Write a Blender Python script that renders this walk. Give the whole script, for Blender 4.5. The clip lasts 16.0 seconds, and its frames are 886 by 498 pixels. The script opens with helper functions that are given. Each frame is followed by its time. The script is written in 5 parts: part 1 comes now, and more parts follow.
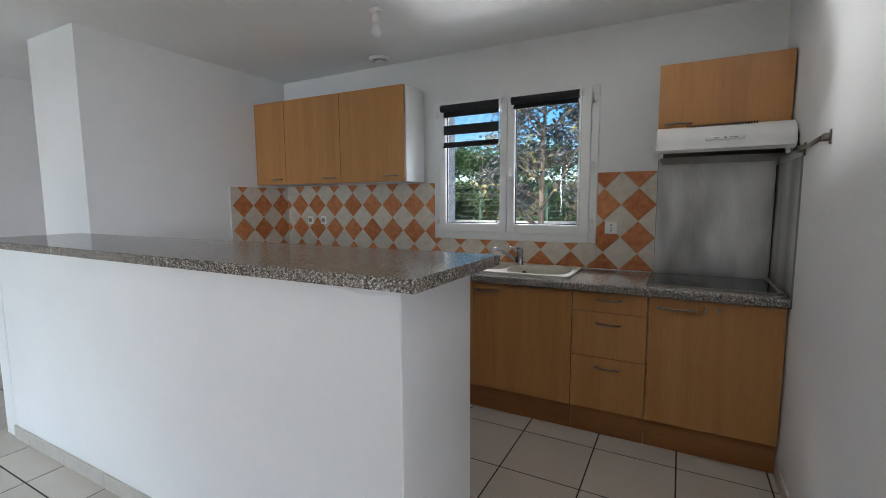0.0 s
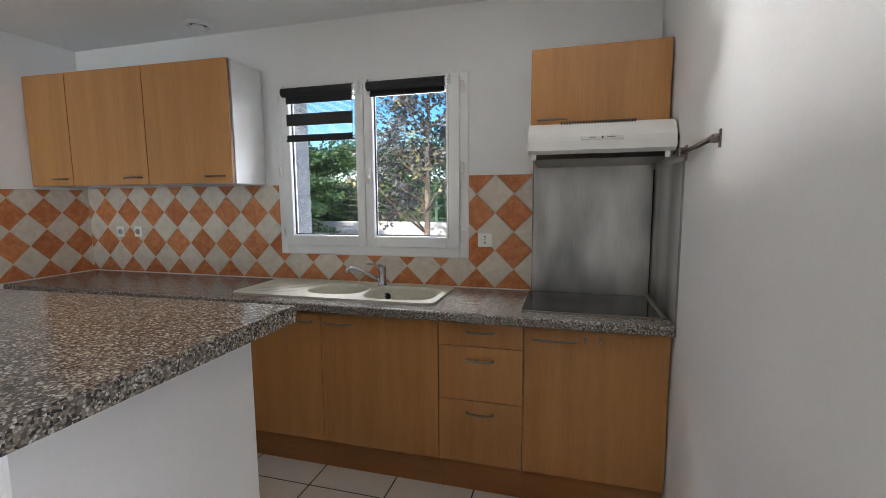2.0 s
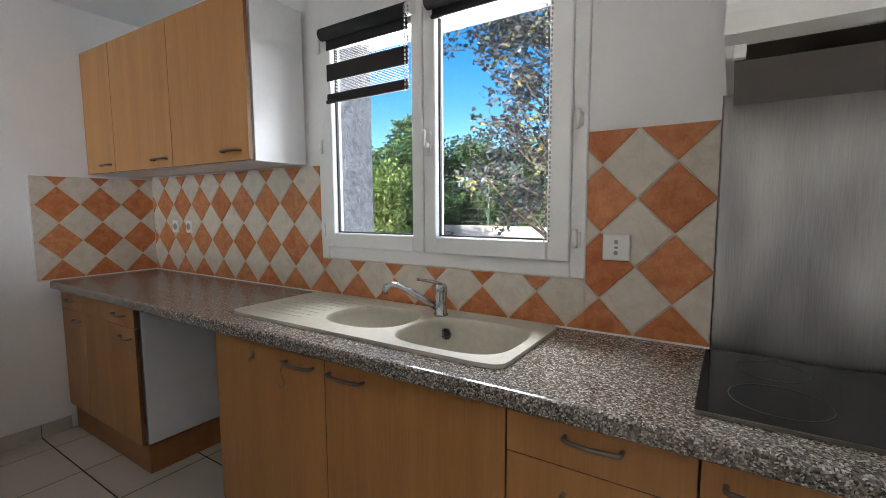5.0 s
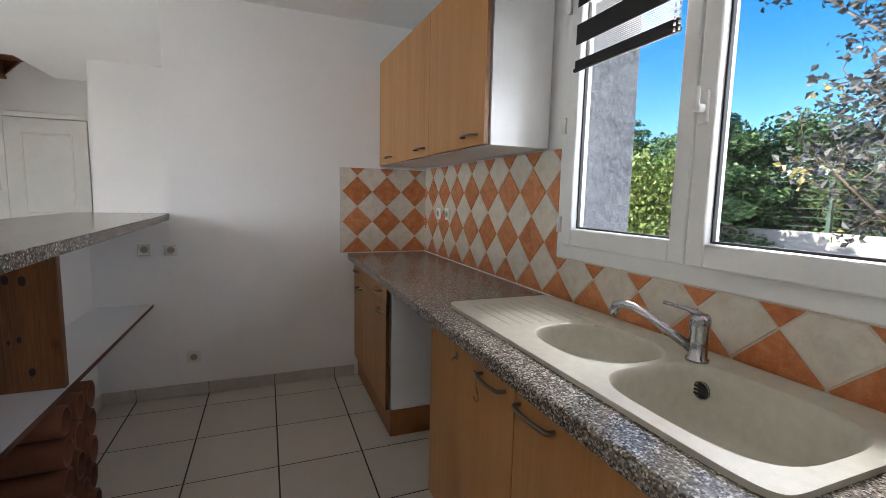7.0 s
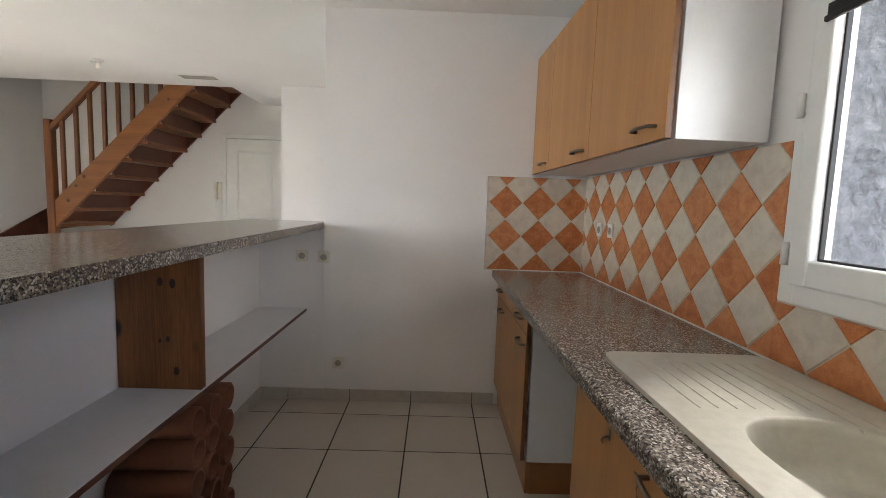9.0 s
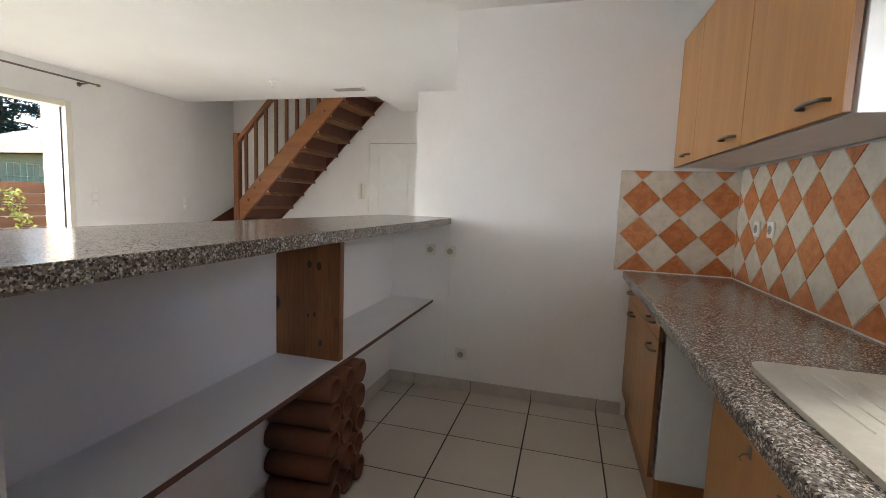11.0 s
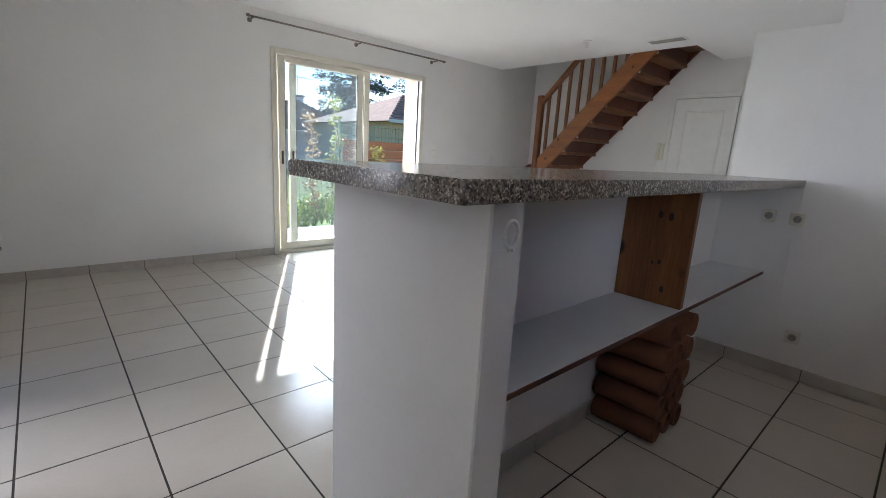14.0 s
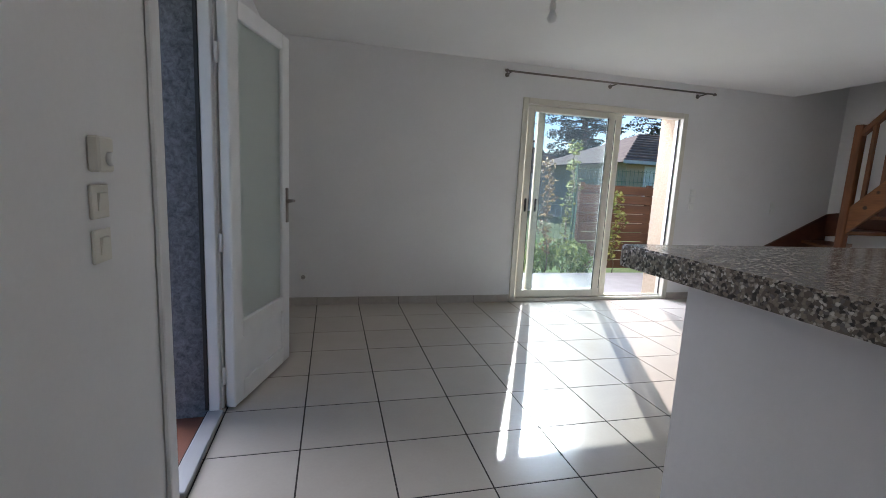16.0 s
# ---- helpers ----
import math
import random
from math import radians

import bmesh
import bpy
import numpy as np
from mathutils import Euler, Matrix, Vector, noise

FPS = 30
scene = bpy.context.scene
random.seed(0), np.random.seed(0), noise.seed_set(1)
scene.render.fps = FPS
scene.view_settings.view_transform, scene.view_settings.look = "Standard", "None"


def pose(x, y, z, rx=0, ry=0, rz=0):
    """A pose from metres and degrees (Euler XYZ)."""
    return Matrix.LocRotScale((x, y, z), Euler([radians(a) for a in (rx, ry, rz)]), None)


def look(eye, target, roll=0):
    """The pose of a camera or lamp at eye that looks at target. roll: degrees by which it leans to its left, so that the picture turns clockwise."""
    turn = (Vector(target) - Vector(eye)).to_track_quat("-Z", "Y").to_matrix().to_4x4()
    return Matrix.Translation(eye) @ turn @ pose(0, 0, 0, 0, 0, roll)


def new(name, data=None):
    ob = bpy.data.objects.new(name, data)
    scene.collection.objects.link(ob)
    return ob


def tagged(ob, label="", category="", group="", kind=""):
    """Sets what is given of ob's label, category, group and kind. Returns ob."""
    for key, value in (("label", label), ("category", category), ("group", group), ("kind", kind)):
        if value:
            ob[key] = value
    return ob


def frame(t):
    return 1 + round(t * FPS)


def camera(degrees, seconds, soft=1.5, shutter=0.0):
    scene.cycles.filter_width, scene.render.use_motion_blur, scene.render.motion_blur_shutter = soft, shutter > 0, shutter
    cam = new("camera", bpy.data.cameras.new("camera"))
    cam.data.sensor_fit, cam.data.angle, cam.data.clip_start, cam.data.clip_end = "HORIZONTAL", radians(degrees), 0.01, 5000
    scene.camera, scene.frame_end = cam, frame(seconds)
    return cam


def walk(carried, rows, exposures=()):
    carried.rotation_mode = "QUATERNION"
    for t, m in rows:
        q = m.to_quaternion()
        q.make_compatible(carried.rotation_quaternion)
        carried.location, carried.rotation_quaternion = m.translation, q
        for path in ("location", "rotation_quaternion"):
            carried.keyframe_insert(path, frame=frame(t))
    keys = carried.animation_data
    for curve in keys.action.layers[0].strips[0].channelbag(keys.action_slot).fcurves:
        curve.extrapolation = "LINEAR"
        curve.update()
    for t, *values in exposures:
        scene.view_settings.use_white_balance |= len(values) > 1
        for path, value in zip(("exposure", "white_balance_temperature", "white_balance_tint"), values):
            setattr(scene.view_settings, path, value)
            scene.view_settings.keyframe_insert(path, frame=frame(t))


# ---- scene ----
cam = camera(89.9, 16.0, 0.9)
PATH = [
    (0, (-0.016, 0.072, 1.354), (-0.955, 1.826, 1.141), -0.3),
    (0.5, (-0.043, 0.196, 1.378), (-0.787, 2.039, 1.155), -0.2),
    (1, (-0.063, 0.32, 1.381), (-0.674, 2.211, 1.156), -0.5),
    (1.5, (-0.014, 0.516, 1.403), (-0.57, 2.423, 1.174), -0.6),
    (2, (0.019, 0.694, 1.413), (-0.51, 2.609, 1.184), -0.4),
    (2.5, (0.015, 0.879, 1.405), (-0.509, 2.796, 1.182), -0.3),
    (3, (-0.006, 1.064, 1.391), (-0.531, 2.983, 1.19), -0.3),
    (3.2, (-0.011, 1.131, 1.387), (-0.536, 3.051, 1.187), -0.5),
    (5.3, (-0.154, 1.768, 1.294), (-1.398, 3.321, 1.097), -0.4),
    (5.5, (-0.176, 1.795, 1.289), (-1.53, 3.253, 1.087), -0.6),
    (6, (-0.206, 1.897, 1.289), (-1.8, 3.086, 1.077), -0.9),
    (6.5, (-0.212, 1.987, 1.294), (-1.998, 2.859, 1.068), 1.0),
    (7, (-0.248, 2.071, 1.293), (-2.093, 2.807, 1.065), 1.3),
    (7.5, (-0.366, 2.122, 1.295), (-2.236, 2.796, 1.077), 1.9),
    (8, (-0.474, 2.137, 1.291), (-2.403, 2.616, 1.075), 2.1),
    (8.5, (-0.528, 2.181, 1.292), (-2.503, 2.424, 1.087), 2.1),
    (9, (-0.559, 2.22, 1.293), (-2.55, 2.26, 1.098), 2.1),
    (9.2, (-0.566, 2.231, 1.286), (-2.557, 2.206, 1.102), 2.4),
    (11.3, (-0.533, 2.254, 1.247), (-2.42, 1.637, 1.009), 2.5),
    (11.5, (-0.525, 2.244, 1.225), (-2.389, 1.569, 0.961), 2.9),
    (12, (-0.485, 2.22, 1.214), (-2.298, 1.446, 0.876), 3.6),
    (12.5, (-0.424, 2.181, 1.204), (-2.199, 1.342, 0.824), 4.5),
    (13, (-0.322, 2.131, 1.196), (-1.998, 1.113, 0.8), 4.2),
    (13.5, (-0.233, 2.085, 1.19), (-1.745, 0.842, 0.78), 3.8),
    (14, (-0.157, 2.047, 1.194), (-1.473, 0.602, 0.772), 3.4),
    (14.5, (-0.077, 2.005, 1.21), (-1.163, 0.373, 0.814), 3.0),
    (15, (-0.053, 1.935, 1.226), (-0.907, 0.16, 0.882), 2.8),
    (15.5, (-0.061, 1.798, 1.235), (-0.709, -0.064, 0.903), 2.8),
    (16, (-0.107, 1.666, 1.251), (-0.596, -0.25, 0.951), 2.9),
]
walk(cam, [(t, look(eye, target, roll)) for t, eye, target, roll in PATH], [
    (0, 1.4, 6350, 18), (3, 1.85, 6650, 20), (5.5, 1.85, 6650, 20), (8, 1.85, 6950, 20), (9, 2.0, 7200, 21), (12.5, 2.08, 6800, 20), (13.5, 1.68, 6450, 20), (14.5, 1.3, 6350, 20), (16, 0.8, 6250, 21)])

# ---- light ----
world = bpy.data.worlds.new("sky")
scene.world = world
world.use_nodes = True
wn = world.node_tree
sky = wn.nodes.new("ShaderNodeTexSky")
sky.sky_type, sky.sun_disc = "NISHITA", False
sky.air_density, sky.dust_density, sky.ozone_density = 1.0, 0.3, 3.0
sky.sun_elevation, sky.sun_rotation = radians(33), radians(206)
wn.nodes["Background"].inputs["Strength"].default_value = 0.085
deep = wn.nodes.new("ShaderNodeHueSaturation")
deep.inputs["Saturation"].default_value = 1.45
wn.links.new(sky.outputs[0], deep.inputs["Color"])
wn.links.new(deep.outputs[0], wn.nodes["Background"].inputs["Color"])


def lamp(name, kind, m, energy, color=(1, 1, 1), size=1.0, size_y=1.0, angle=0.5):
    data = bpy.data.lights.new(name, kind)
    data.energy, data.color = energy, color
    if kind == "SUN":
        data.angle = radians(angle)
    else:
        data.shape, data.size, data.size_y = "RECTANGLE", size, size_y
    ob = new(name, data)
    ob.matrix_world = m
    return ob


SUN_WAY = Vector((0.435 * 0.84, 0.90 * 0.84, -0.545))
lamp("sun", "SUN", look((0, 0, 9), Vector((0, 0, 9)) + SUN_WAY), 3.5, (1.0, 0.94, 0.84))
# area lamps added out of view, standing in for sky light at the openings
lamp("sky_patio", "AREA", look((-3.0, -4.4, 3.4), (-2.6, -1.2, 0.6)), 240, (0.82, 0.91, 1.0), 2.4, 1.6)
lamp("sky_patio_low", "AREA", look((-2.05, -6.3, 2.0), (-2.2, 1.0, 0.4)), 170, (0.86, 0.93, 1.0), 2.0, 2.6)
lamp("sky_window", "AREA", look((-2.9, 4.8, 4.0), (-1.2, 2.2, 0.9)), 195, (0.95, 0.97, 1.0), 2.4, 1.2)
lamp("sky_window_east", "AREA", look((2.2, 6.4, 2.5), (-2.0, 1.2, 0.65)), 75, (0.94, 0.97, 1.0), 3.0, 2.2)
# added below the sill, unseen, for light thrown up by the sunny yard
lamp("yard_bounce", "AREA", look((-2.7, 5.2, 0.35), (-1.9, 1.6, 1.3)), 290, (1.0, 0.98, 0.96), 1.7, 1.0)
lamp("sky_side_door", "AREA", look((2.3, -1.75, 1.7), (-1.4, 1.0, 0.55)), 85, (0.84, 0.92, 1.0), 1.5, 1.8)

# ---- materials ----


def mat(name):
    m = bpy.data.materials.new(name)
    m.use_nodes = True
    nt = m.node_tree
    return m, nt, nt.nodes["Principled BSDF"]


def node(nt, kind, **sockets):
    n = nt.nodes.new(kind)
    for k, v in sockets.items():
        n.inputs[k.replace("_", " ")].default_value = v
    return n


def place(nt, scale=(1, 1, 1), turn=(0, 0, 0)):
    g = nt.nodes.new("ShaderNodeNewGeometry")
    mp = nt.nodes.new("ShaderNodeMapping")
    mp.inputs["Scale"].default_value = scale
    mp.inputs["Rotation"].default_value = turn
    nt.links.new(g.outputs["Position"], mp.inputs["Vector"])
    return mp.outputs["Vector"]


def noise_tex(nt, vec, scale, detail=4.0, rough=0.55, distortion=0.0):
    n = node(nt, "ShaderNodeTexNoise", Scale=scale, Detail=detail, Roughness=rough, Distortion=distortion)
    nt.links.new(vec, n.inputs["Vector"])
    return n.outputs["Fac"]


def ramp(nt, fac, stops):
    r = nt.nodes.new("ShaderNodeValToRGB")
    e = r.color_ramp.elements
    while len(e) < len(stops):
        e.new(0.5)
    for el, (p, c) in zip(e, stops):
        el.position, el.color = p, (*c, 1)
    nt.links.new(fac, r.inputs["Fac"])
    return r.outputs["Color"]


def mix(nt, fac, a, b, how="MIX"):
    m = nt.nodes.new("ShaderNodeMix")
    m.data_type, m.blend_type = "RGBA", how
    for sock, v in ((0, fac), (6, a), (7, b)):
        if isinstance(v, (int, float)):
            m.inputs[sock].default_value = v
        elif isinstance(v, tuple):
            m.inputs[sock].default_value = (*v, 1)
        else:
            nt.links.new(v, m.inputs[sock])
    return m.outputs[2]


def bump(nt, b, height, strength, distance=0.002):
    n = node(nt, "ShaderNodeBump", Strength=strength, Distance=distance)
    nt.links.new(height, n.inputs["Height"])
    nt.links.new(n.outputs["Normal"], b.inputs["Normal"])


def tone(name, a, b_, scale=6.0, rough=0.5, metal=0.0, fine=120.0, relief=0.15, depth=0.001, stretch=(1, 1, 1), spec=0.5):
    """Two close colours in soft patches, with a fine grain and relief."""
    m, nt, b = mat(name)
    v = place(nt, stretch)
    big = noise_tex(nt, v, scale)
    small = noise_tex(nt, v, fine, 3)
    f = mix(nt, 0.3, big, small)
    c = ramp(nt, f, ((0.3, a), (0.7, b_)))
    nt.links.new(c, b.inputs["Base Color"])
    rr = ramp(nt, big, ((0.2, (rough * 0.92,) * 3), (0.8, (min(1, rough * 1.08),) * 3)))
    nt.links.new(rr, b.inputs["Roughness"])
    b.inputs["Metallic"].default_value = metal
    b.inputs["Specular IOR Level"].default_value = spec
    if relief:
        bump(nt, b, small, relief, depth)
    return m


def wood(name, dark, light, axis=2, rough=0.4, ring=9.0, knots=False, relief=0.08):
    """Grain that runs along one world axis, or up a 45 degree slope for axis 3."""
    m, nt, b = mat(name)
    st = [[0.35, 7, 7], [7, 0.35, 7], [7, 7, 0.35], [7, 0.35, 7]][axis]
    v = place(nt, st, (radians(-45), 0, 0) if axis == 3 else (0, 0, 0))
    oi = nt.nodes.new("ShaderNodeObjectInfo")
    sh = nt.nodes.new("ShaderNodeVectorMath")
    sh.operation = "SCALE"
    cx = nt.nodes.new("ShaderNodeCombineXYZ")
    for i in range(3):
        nt.links.new(oi.outputs["Random"], cx.inputs[i])
    nt.links.new(cx.outputs[0], sh.inputs[0])
    sh.inputs["Scale"].default_value = 17.0
    ad = nt.nodes.new("ShaderNodeVectorMath")
    nt.links.new(v, ad.inputs[0])
    nt.links.new(sh.outputs[0], ad.inputs[1])
    v = ad.outputs[0]
    broad = noise_tex(nt, v, ring * 0.18, 3, 0.5, 0.4)
    fine = noise_tex(nt, v, ring * 2.2, 4, 0.65)
    f = mix(nt, 0.45, broad, fine)
    c = ramp(nt, f, ((0.32, dark), (0.68, light)))
    if knots:
        vo = node(nt, "ShaderNodeTexVoronoi", Scale=6.5)
        nt.links.new(place(nt, [[0.5, 1, 1], [1, 0.5, 1], [1, 1, 0.6], [1, 1, 1]][axis]), vo.inputs["Vector"])
        k = ramp(nt, vo.outputs["Distance"], ((0.10, (1, 1, 1)), (0.17, (0, 0, 0))))
        c = mix(nt, k, c, tuple(x * 0.3 for x in dark))
    nt.links.new(c, b.inputs["Base Color"])
    b.inputs["Roughness"].default_value = rough
    bump(nt, b, fine, relief, 0.001)
    return m


def plain(name, color, rough=0.5, metal=0.0):
    return tone(name, color, tuple(min(1, c * 1.08 + 0.004) for c in color), 9, rough, metal, 150, 0.04)


def stone_laminate(name):
    """Worktop laminate printed as small pebbles, grey-brown, cream and black."""
    m, nt, b = mat(name)
    v = place(nt)
    vo = node(nt, "ShaderNodeTexVoronoi", Scale=250.0)
    wob = noise_tex(nt, v, 110, 3)
    w = nt.nodes.new("ShaderNodeVectorMath")
    w.operation = "MULTIPLY_ADD"
    w.inputs[1].default_value = (0.006, 0.006, 0.006)
    cx = nt.nodes.new("ShaderNodeCombineXYZ")
    for i in range(3):
        nt.links.new(wob, cx.inputs[i])
    nt.links.new(cx.outputs[0], w.inputs[0])
    nt.links.new(v, w.inputs[2])
    nt.links.new(w.outputs[0], vo.inputs["Vector"])
    sp = nt.nodes.new("ShaderNodeSeparateColor")
    nt.links.new(vo.outputs["Color"], sp.inputs[0])
    r = nt.nodes.new("ShaderNodeValToRGB")
    r.color_ramp.interpolation = "CONSTANT"
    cols = [(0.0, (0.022, 0.020, 0.018)), (0.20, (0.125, 0.105, 0.085)), (0.42, (0.28, 0.238, 0.195)), (0.64, (0.15, 0.14, 0.135)), (0.74, (0.47, 0.425, 0.36)), (0.90, (0.70, 0.67, 0.61))]
    e = r.color_ramp.elements
    while len(e) < len(cols):
        e.new(0.5)
    for el, (p, c) in zip(e, cols):
        el.position, el.color = p, (*c, 1)
    nt.links.new(sp.outputs[0], r.inputs["Fac"])
    edge = ramp(nt, vo.outputs["Distance"], ((0.45, (0, 0, 0)), (0.8, (0.5, 0.5, 0.5))))
    c = mix(nt, edge, r.outputs["Color"], (0.09, 0.075, 0.065))
    c = mix(nt, 0.10, c, ramp(nt, noise_tex(nt, v, 260, 2), ((0.3, (0.05, 0.045, 0.04)), (0.7, (0.5, 0.45, 0.4)))))
    nt.links.new(c, b.inputs["Base Color"])
    b.inputs["Roughness"].default_value = 0.17
    bump(nt, b, wob, 0.02, 0.001)
    return m


def floor_tile_mat(name):
    m, nt, b = mat(name)
    v = place(nt)
    oi = nt.nodes.new("ShaderNodeObjectInfo")
    big = noise_tex(nt, v, 4.5, 5, 0.6, 0.5)
    fine = noise_tex(nt, v, 70, 4)
    c = ramp(nt, mix(nt, 0.35, big, fine), ((0.25, (0.52, 0.465, 0.395)), (0.75, (0.615, 0.56, 0.49))))
    c = mix(nt, 0.35, c, ramp(nt, oi.outputs["Random"], ((0, (0.50, 0.45, 0.385)), (1, (0.62, 0.57, 0.50)))))
    nt.links.new(c, b.inputs["Base Color"])
    nt.links.new(ramp(nt, big, ((0.2, (0.20,) * 3), (0.8, (0.25,) * 3))), b.inputs["Roughness"])
    bump(nt, b, fine, 0.05, 0.0008)
    return m


def wall_tile_mat(name, lo, mid, hi):
    m, nt, b = mat(name)
    v = place(nt)
    oi = nt.nodes.new("ShaderNodeObjectInfo")
    big = noise_tex(nt, v, 22, 4, 0.6, 0.6)
    fine = noise_tex(nt, v, 160, 3)
    c = ramp(nt, mix(nt, 0.25, big, fine), ((0.36, lo), (0.5, mid), (0.64, hi)))
    c = mix(nt, 0.3, c, ramp(nt, oi.outputs["Random"], ((0, lo), (1, hi))))
    nt.links.new(c, b.inputs["Base Color"])
    b.inputs["Roughness"].default_value = 0.38
    bump(nt, b, big, 0.25, 0.003)
    return m


def brushed(name):
    m, nt, b = mat(name)
    v = place(nt, (60, 60, 1.2))
    grain = noise_tex(nt, v, 9, 4)
    # broad light and dark smears; soft reflections are put into the colour too
    smear_sheen = noise_tex(nt, place(nt, (2.6, 2.6, 0.8)), 1.9, 2, 0.45, 0.2)
    nt.links.new(ramp(nt, mix(nt, 0.8, grain, smear_sheen), ((0.30, (0.21, 0.205, 0.198)), (0.66, (0.76, 0.75, 0.73)))), b.inputs["Base Color"])
    nt.links.new(ramp(nt, smear_sheen, ((0.2, (0.27,) * 3), (0.8, (0.40,) * 3))), b.inputs["Roughness"])
    b.inputs["Metallic"].default_value = 1.0
    bump(nt, b, grain, 0.05, 0.0005)
    return m


def glass_mat(name):
    m, nt, b = mat(name)
    out = nt.nodes["Material Output"]
    t = nt.nodes.new("ShaderNodeBsdfTransparent")
    t.inputs[0].default_value = (0.93, 0.97, 0.97, 1)
    g = nt.nodes.new("ShaderNodeBsdfGlossy")
    g.inputs["Roughness"].default_value = 0.01
    lw = node(nt, "ShaderNodeLayerWeight", Blend=0.5)
    pw = nt.nodes.new("ShaderNodeMath")
    pw.operation = "POWER"
    pw.inputs[1].default_value = 4.0
    nt.links.new(lw.outputs["Facing"], pw.inputs[0])
    f = nt.nodes.new("ShaderNodeMath")
    f.operation = "MULTIPLY_ADD"
    f.inputs[1].default_value, f.inputs[2].default_value = 0.8, 0.03
    nt.links.new(pw.outputs[0], f.inputs[0])
    mx = nt.nodes.new("ShaderNodeMixShader")
    nt.links.new(f.outputs[0], mx.inputs[0])
    nt.links.new(t.outputs[0], mx.inputs[1])
    nt.links.new(g.outputs[0], mx.inputs[2])
    nt.links.new(mx.outputs[0], out.inputs[0])
    return m


def hazy_glass_mat(name):
    """Clear glass; a thin bluish film the sun lights up stands for reflected haze."""
    m = glass_mat(name)
    nt = m.node_tree
    out = nt.nodes["Material Output"]
    clear = out.inputs[0].links[0].from_socket
    # pale blue film added for the veil of reflections on the panes
    film = nt.nodes.new("ShaderNodeBsdfTranslucent")
    film.inputs[0].default_value = (0.75, 0.82, 0.90, 1)
    amount = ramp(nt, noise_tex(nt, place(nt), 2.2, 4), ((0.3, (0.003,) * 3), (0.7, (0.008,) * 3)))
    mx = nt.nodes.new("ShaderNodeMixShader")
    nt.links.new(amount, mx.inputs[0])
    nt.links.new(clear, mx.inputs[1])
    nt.links.new(film.outputs[0], mx.inputs[2])
    nt.links.new(mx.outputs[0], out.inputs[0])
    return m


def frosted_mat(name):
    m, nt, b = mat(name)
    b.inputs["Base Color"].default_value = (0.80, 0.86, 0.82, 1)
    b.inputs["Transmission Weight"].default_value = 0.75
    b.inputs["Roughness"].default_value = 0.55
    b.inputs["IOR"].default_value = 1.2
    bump(nt, b, noise_tex(nt, place(nt), 240, 2), 0.2, 0.001)
    return m


def roughcast(name, lo, hi):
    m, nt, b = mat(name)
    v = place(nt)
    a = noise_tex(nt, v, 38, 5, 0.7, 0.6)
    nt.links.new(ramp(nt, a, ((0.3, lo), (0.7, hi))), b.inputs["Base Color"])
    b.inputs["Roughness"].default_value = 0.95
    bump(nt, b, a, 1.0, 0.02)
    return m


def leaf_mat(name, lo, hi):
    m, nt, b = mat(name)
    g = nt.nodes.new("ShaderNodeNewGeometry")
    f = mix(nt, 0.6, noise_tex(nt, place(nt), 1.6, 3), g.outputs["Random Per Island"])
    nt.links.new(ramp(nt, f, ((0.2, lo), (0.8, hi))), b.inputs["Base Color"])
    b.inputs["Roughness"].default_value = 0.55
    return m


M_WALL = tone("white_wall_paint", (0.80, 0.79, 0.775), (0.85, 0.84, 0.825), 2.5, 0.75, 0, 55, 0.25, 0.002)
M_CEIL = tone("white_ceiling_paint", (0.83, 0.825, 0.81), (0.87, 0.865, 0.85), 2.0, 0.85, 0, 70, 0.2, 0.002)
M_TILE = floor_tile_mat("beige_floor_tile")
M_GROUT = tone("brown_grout", (0.028, 0.021, 0.017), (0.055, 0.043, 0.035), 8, 0.9, 0, 200, 0.4)
M_SKIRT = tone("beige_skirting_tile", (0.45, 0.41, 0.36), (0.56, 0.52, 0.47), 14, 0.3, 0, 90, 0.06)
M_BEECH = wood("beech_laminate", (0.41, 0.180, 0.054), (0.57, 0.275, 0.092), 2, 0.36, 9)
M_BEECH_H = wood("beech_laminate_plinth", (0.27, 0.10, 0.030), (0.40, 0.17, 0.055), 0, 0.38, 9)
M_EDGE = plain("dark_cabinet_edge", (0.20, 0.085, 0.035), 0.5)
M_MELA = plain("white_melamine", (0.74, 0.74, 0.74), 0.35)
M_STONE = stone_laminate("pebble_laminate")
M_ORANGE = wall_tile_mat("orange_wall_tile", (0.42, 0.115, 0.030), (0.57, 0.185, 0.058), (0.68, 0.29, 0.12))
M_CREAM = wall_tile_mat("cream_wall_tile", (0.56, 0.49, 0.40), (0.66, 0.595, 0.50), (0.72, 0.66, 0.57))
M_JOINT = tone("pale_tile_joint", (0.60, 0.52, 0.42), (0.70, 0.62, 0.52), 20, 0.9)
# white PVC greyed in the colour to hold back glare on the threshold
M_SILL = plain("greyed_threshold_pvc", (0.42, 0.42, 0.42), 0.45)
M_PVC = plain("white_pvc", (0.80, 0.80, 0.785), 0.3)
M_LACQ = plain("white_lacquer", (0.79, 0.785, 0.77), 0.4)
M_PLASTIC = plain("cream_plastic", (0.72, 0.69, 0.60), 0.35)
M_RECESS = plain("grey_plastic", (0.34, 0.32, 0.28), 0.5)
M_FILM = plain("silvery_film", (0.30, 0.30, 0.30), 0.22, 0.4)
M_WHITE_PL = plain("white_plastic", (0.80, 0.79, 0.76), 0.3)
M_CHROME = plain("chrome", (0.42, 0.42, 0.43), 0.14, 1.0)
M_NICKEL = plain("satin_nickel", (0.24, 0.21, 0.185), 0.34, 1.0)
M_STEEL = brushed("brushed_steel")
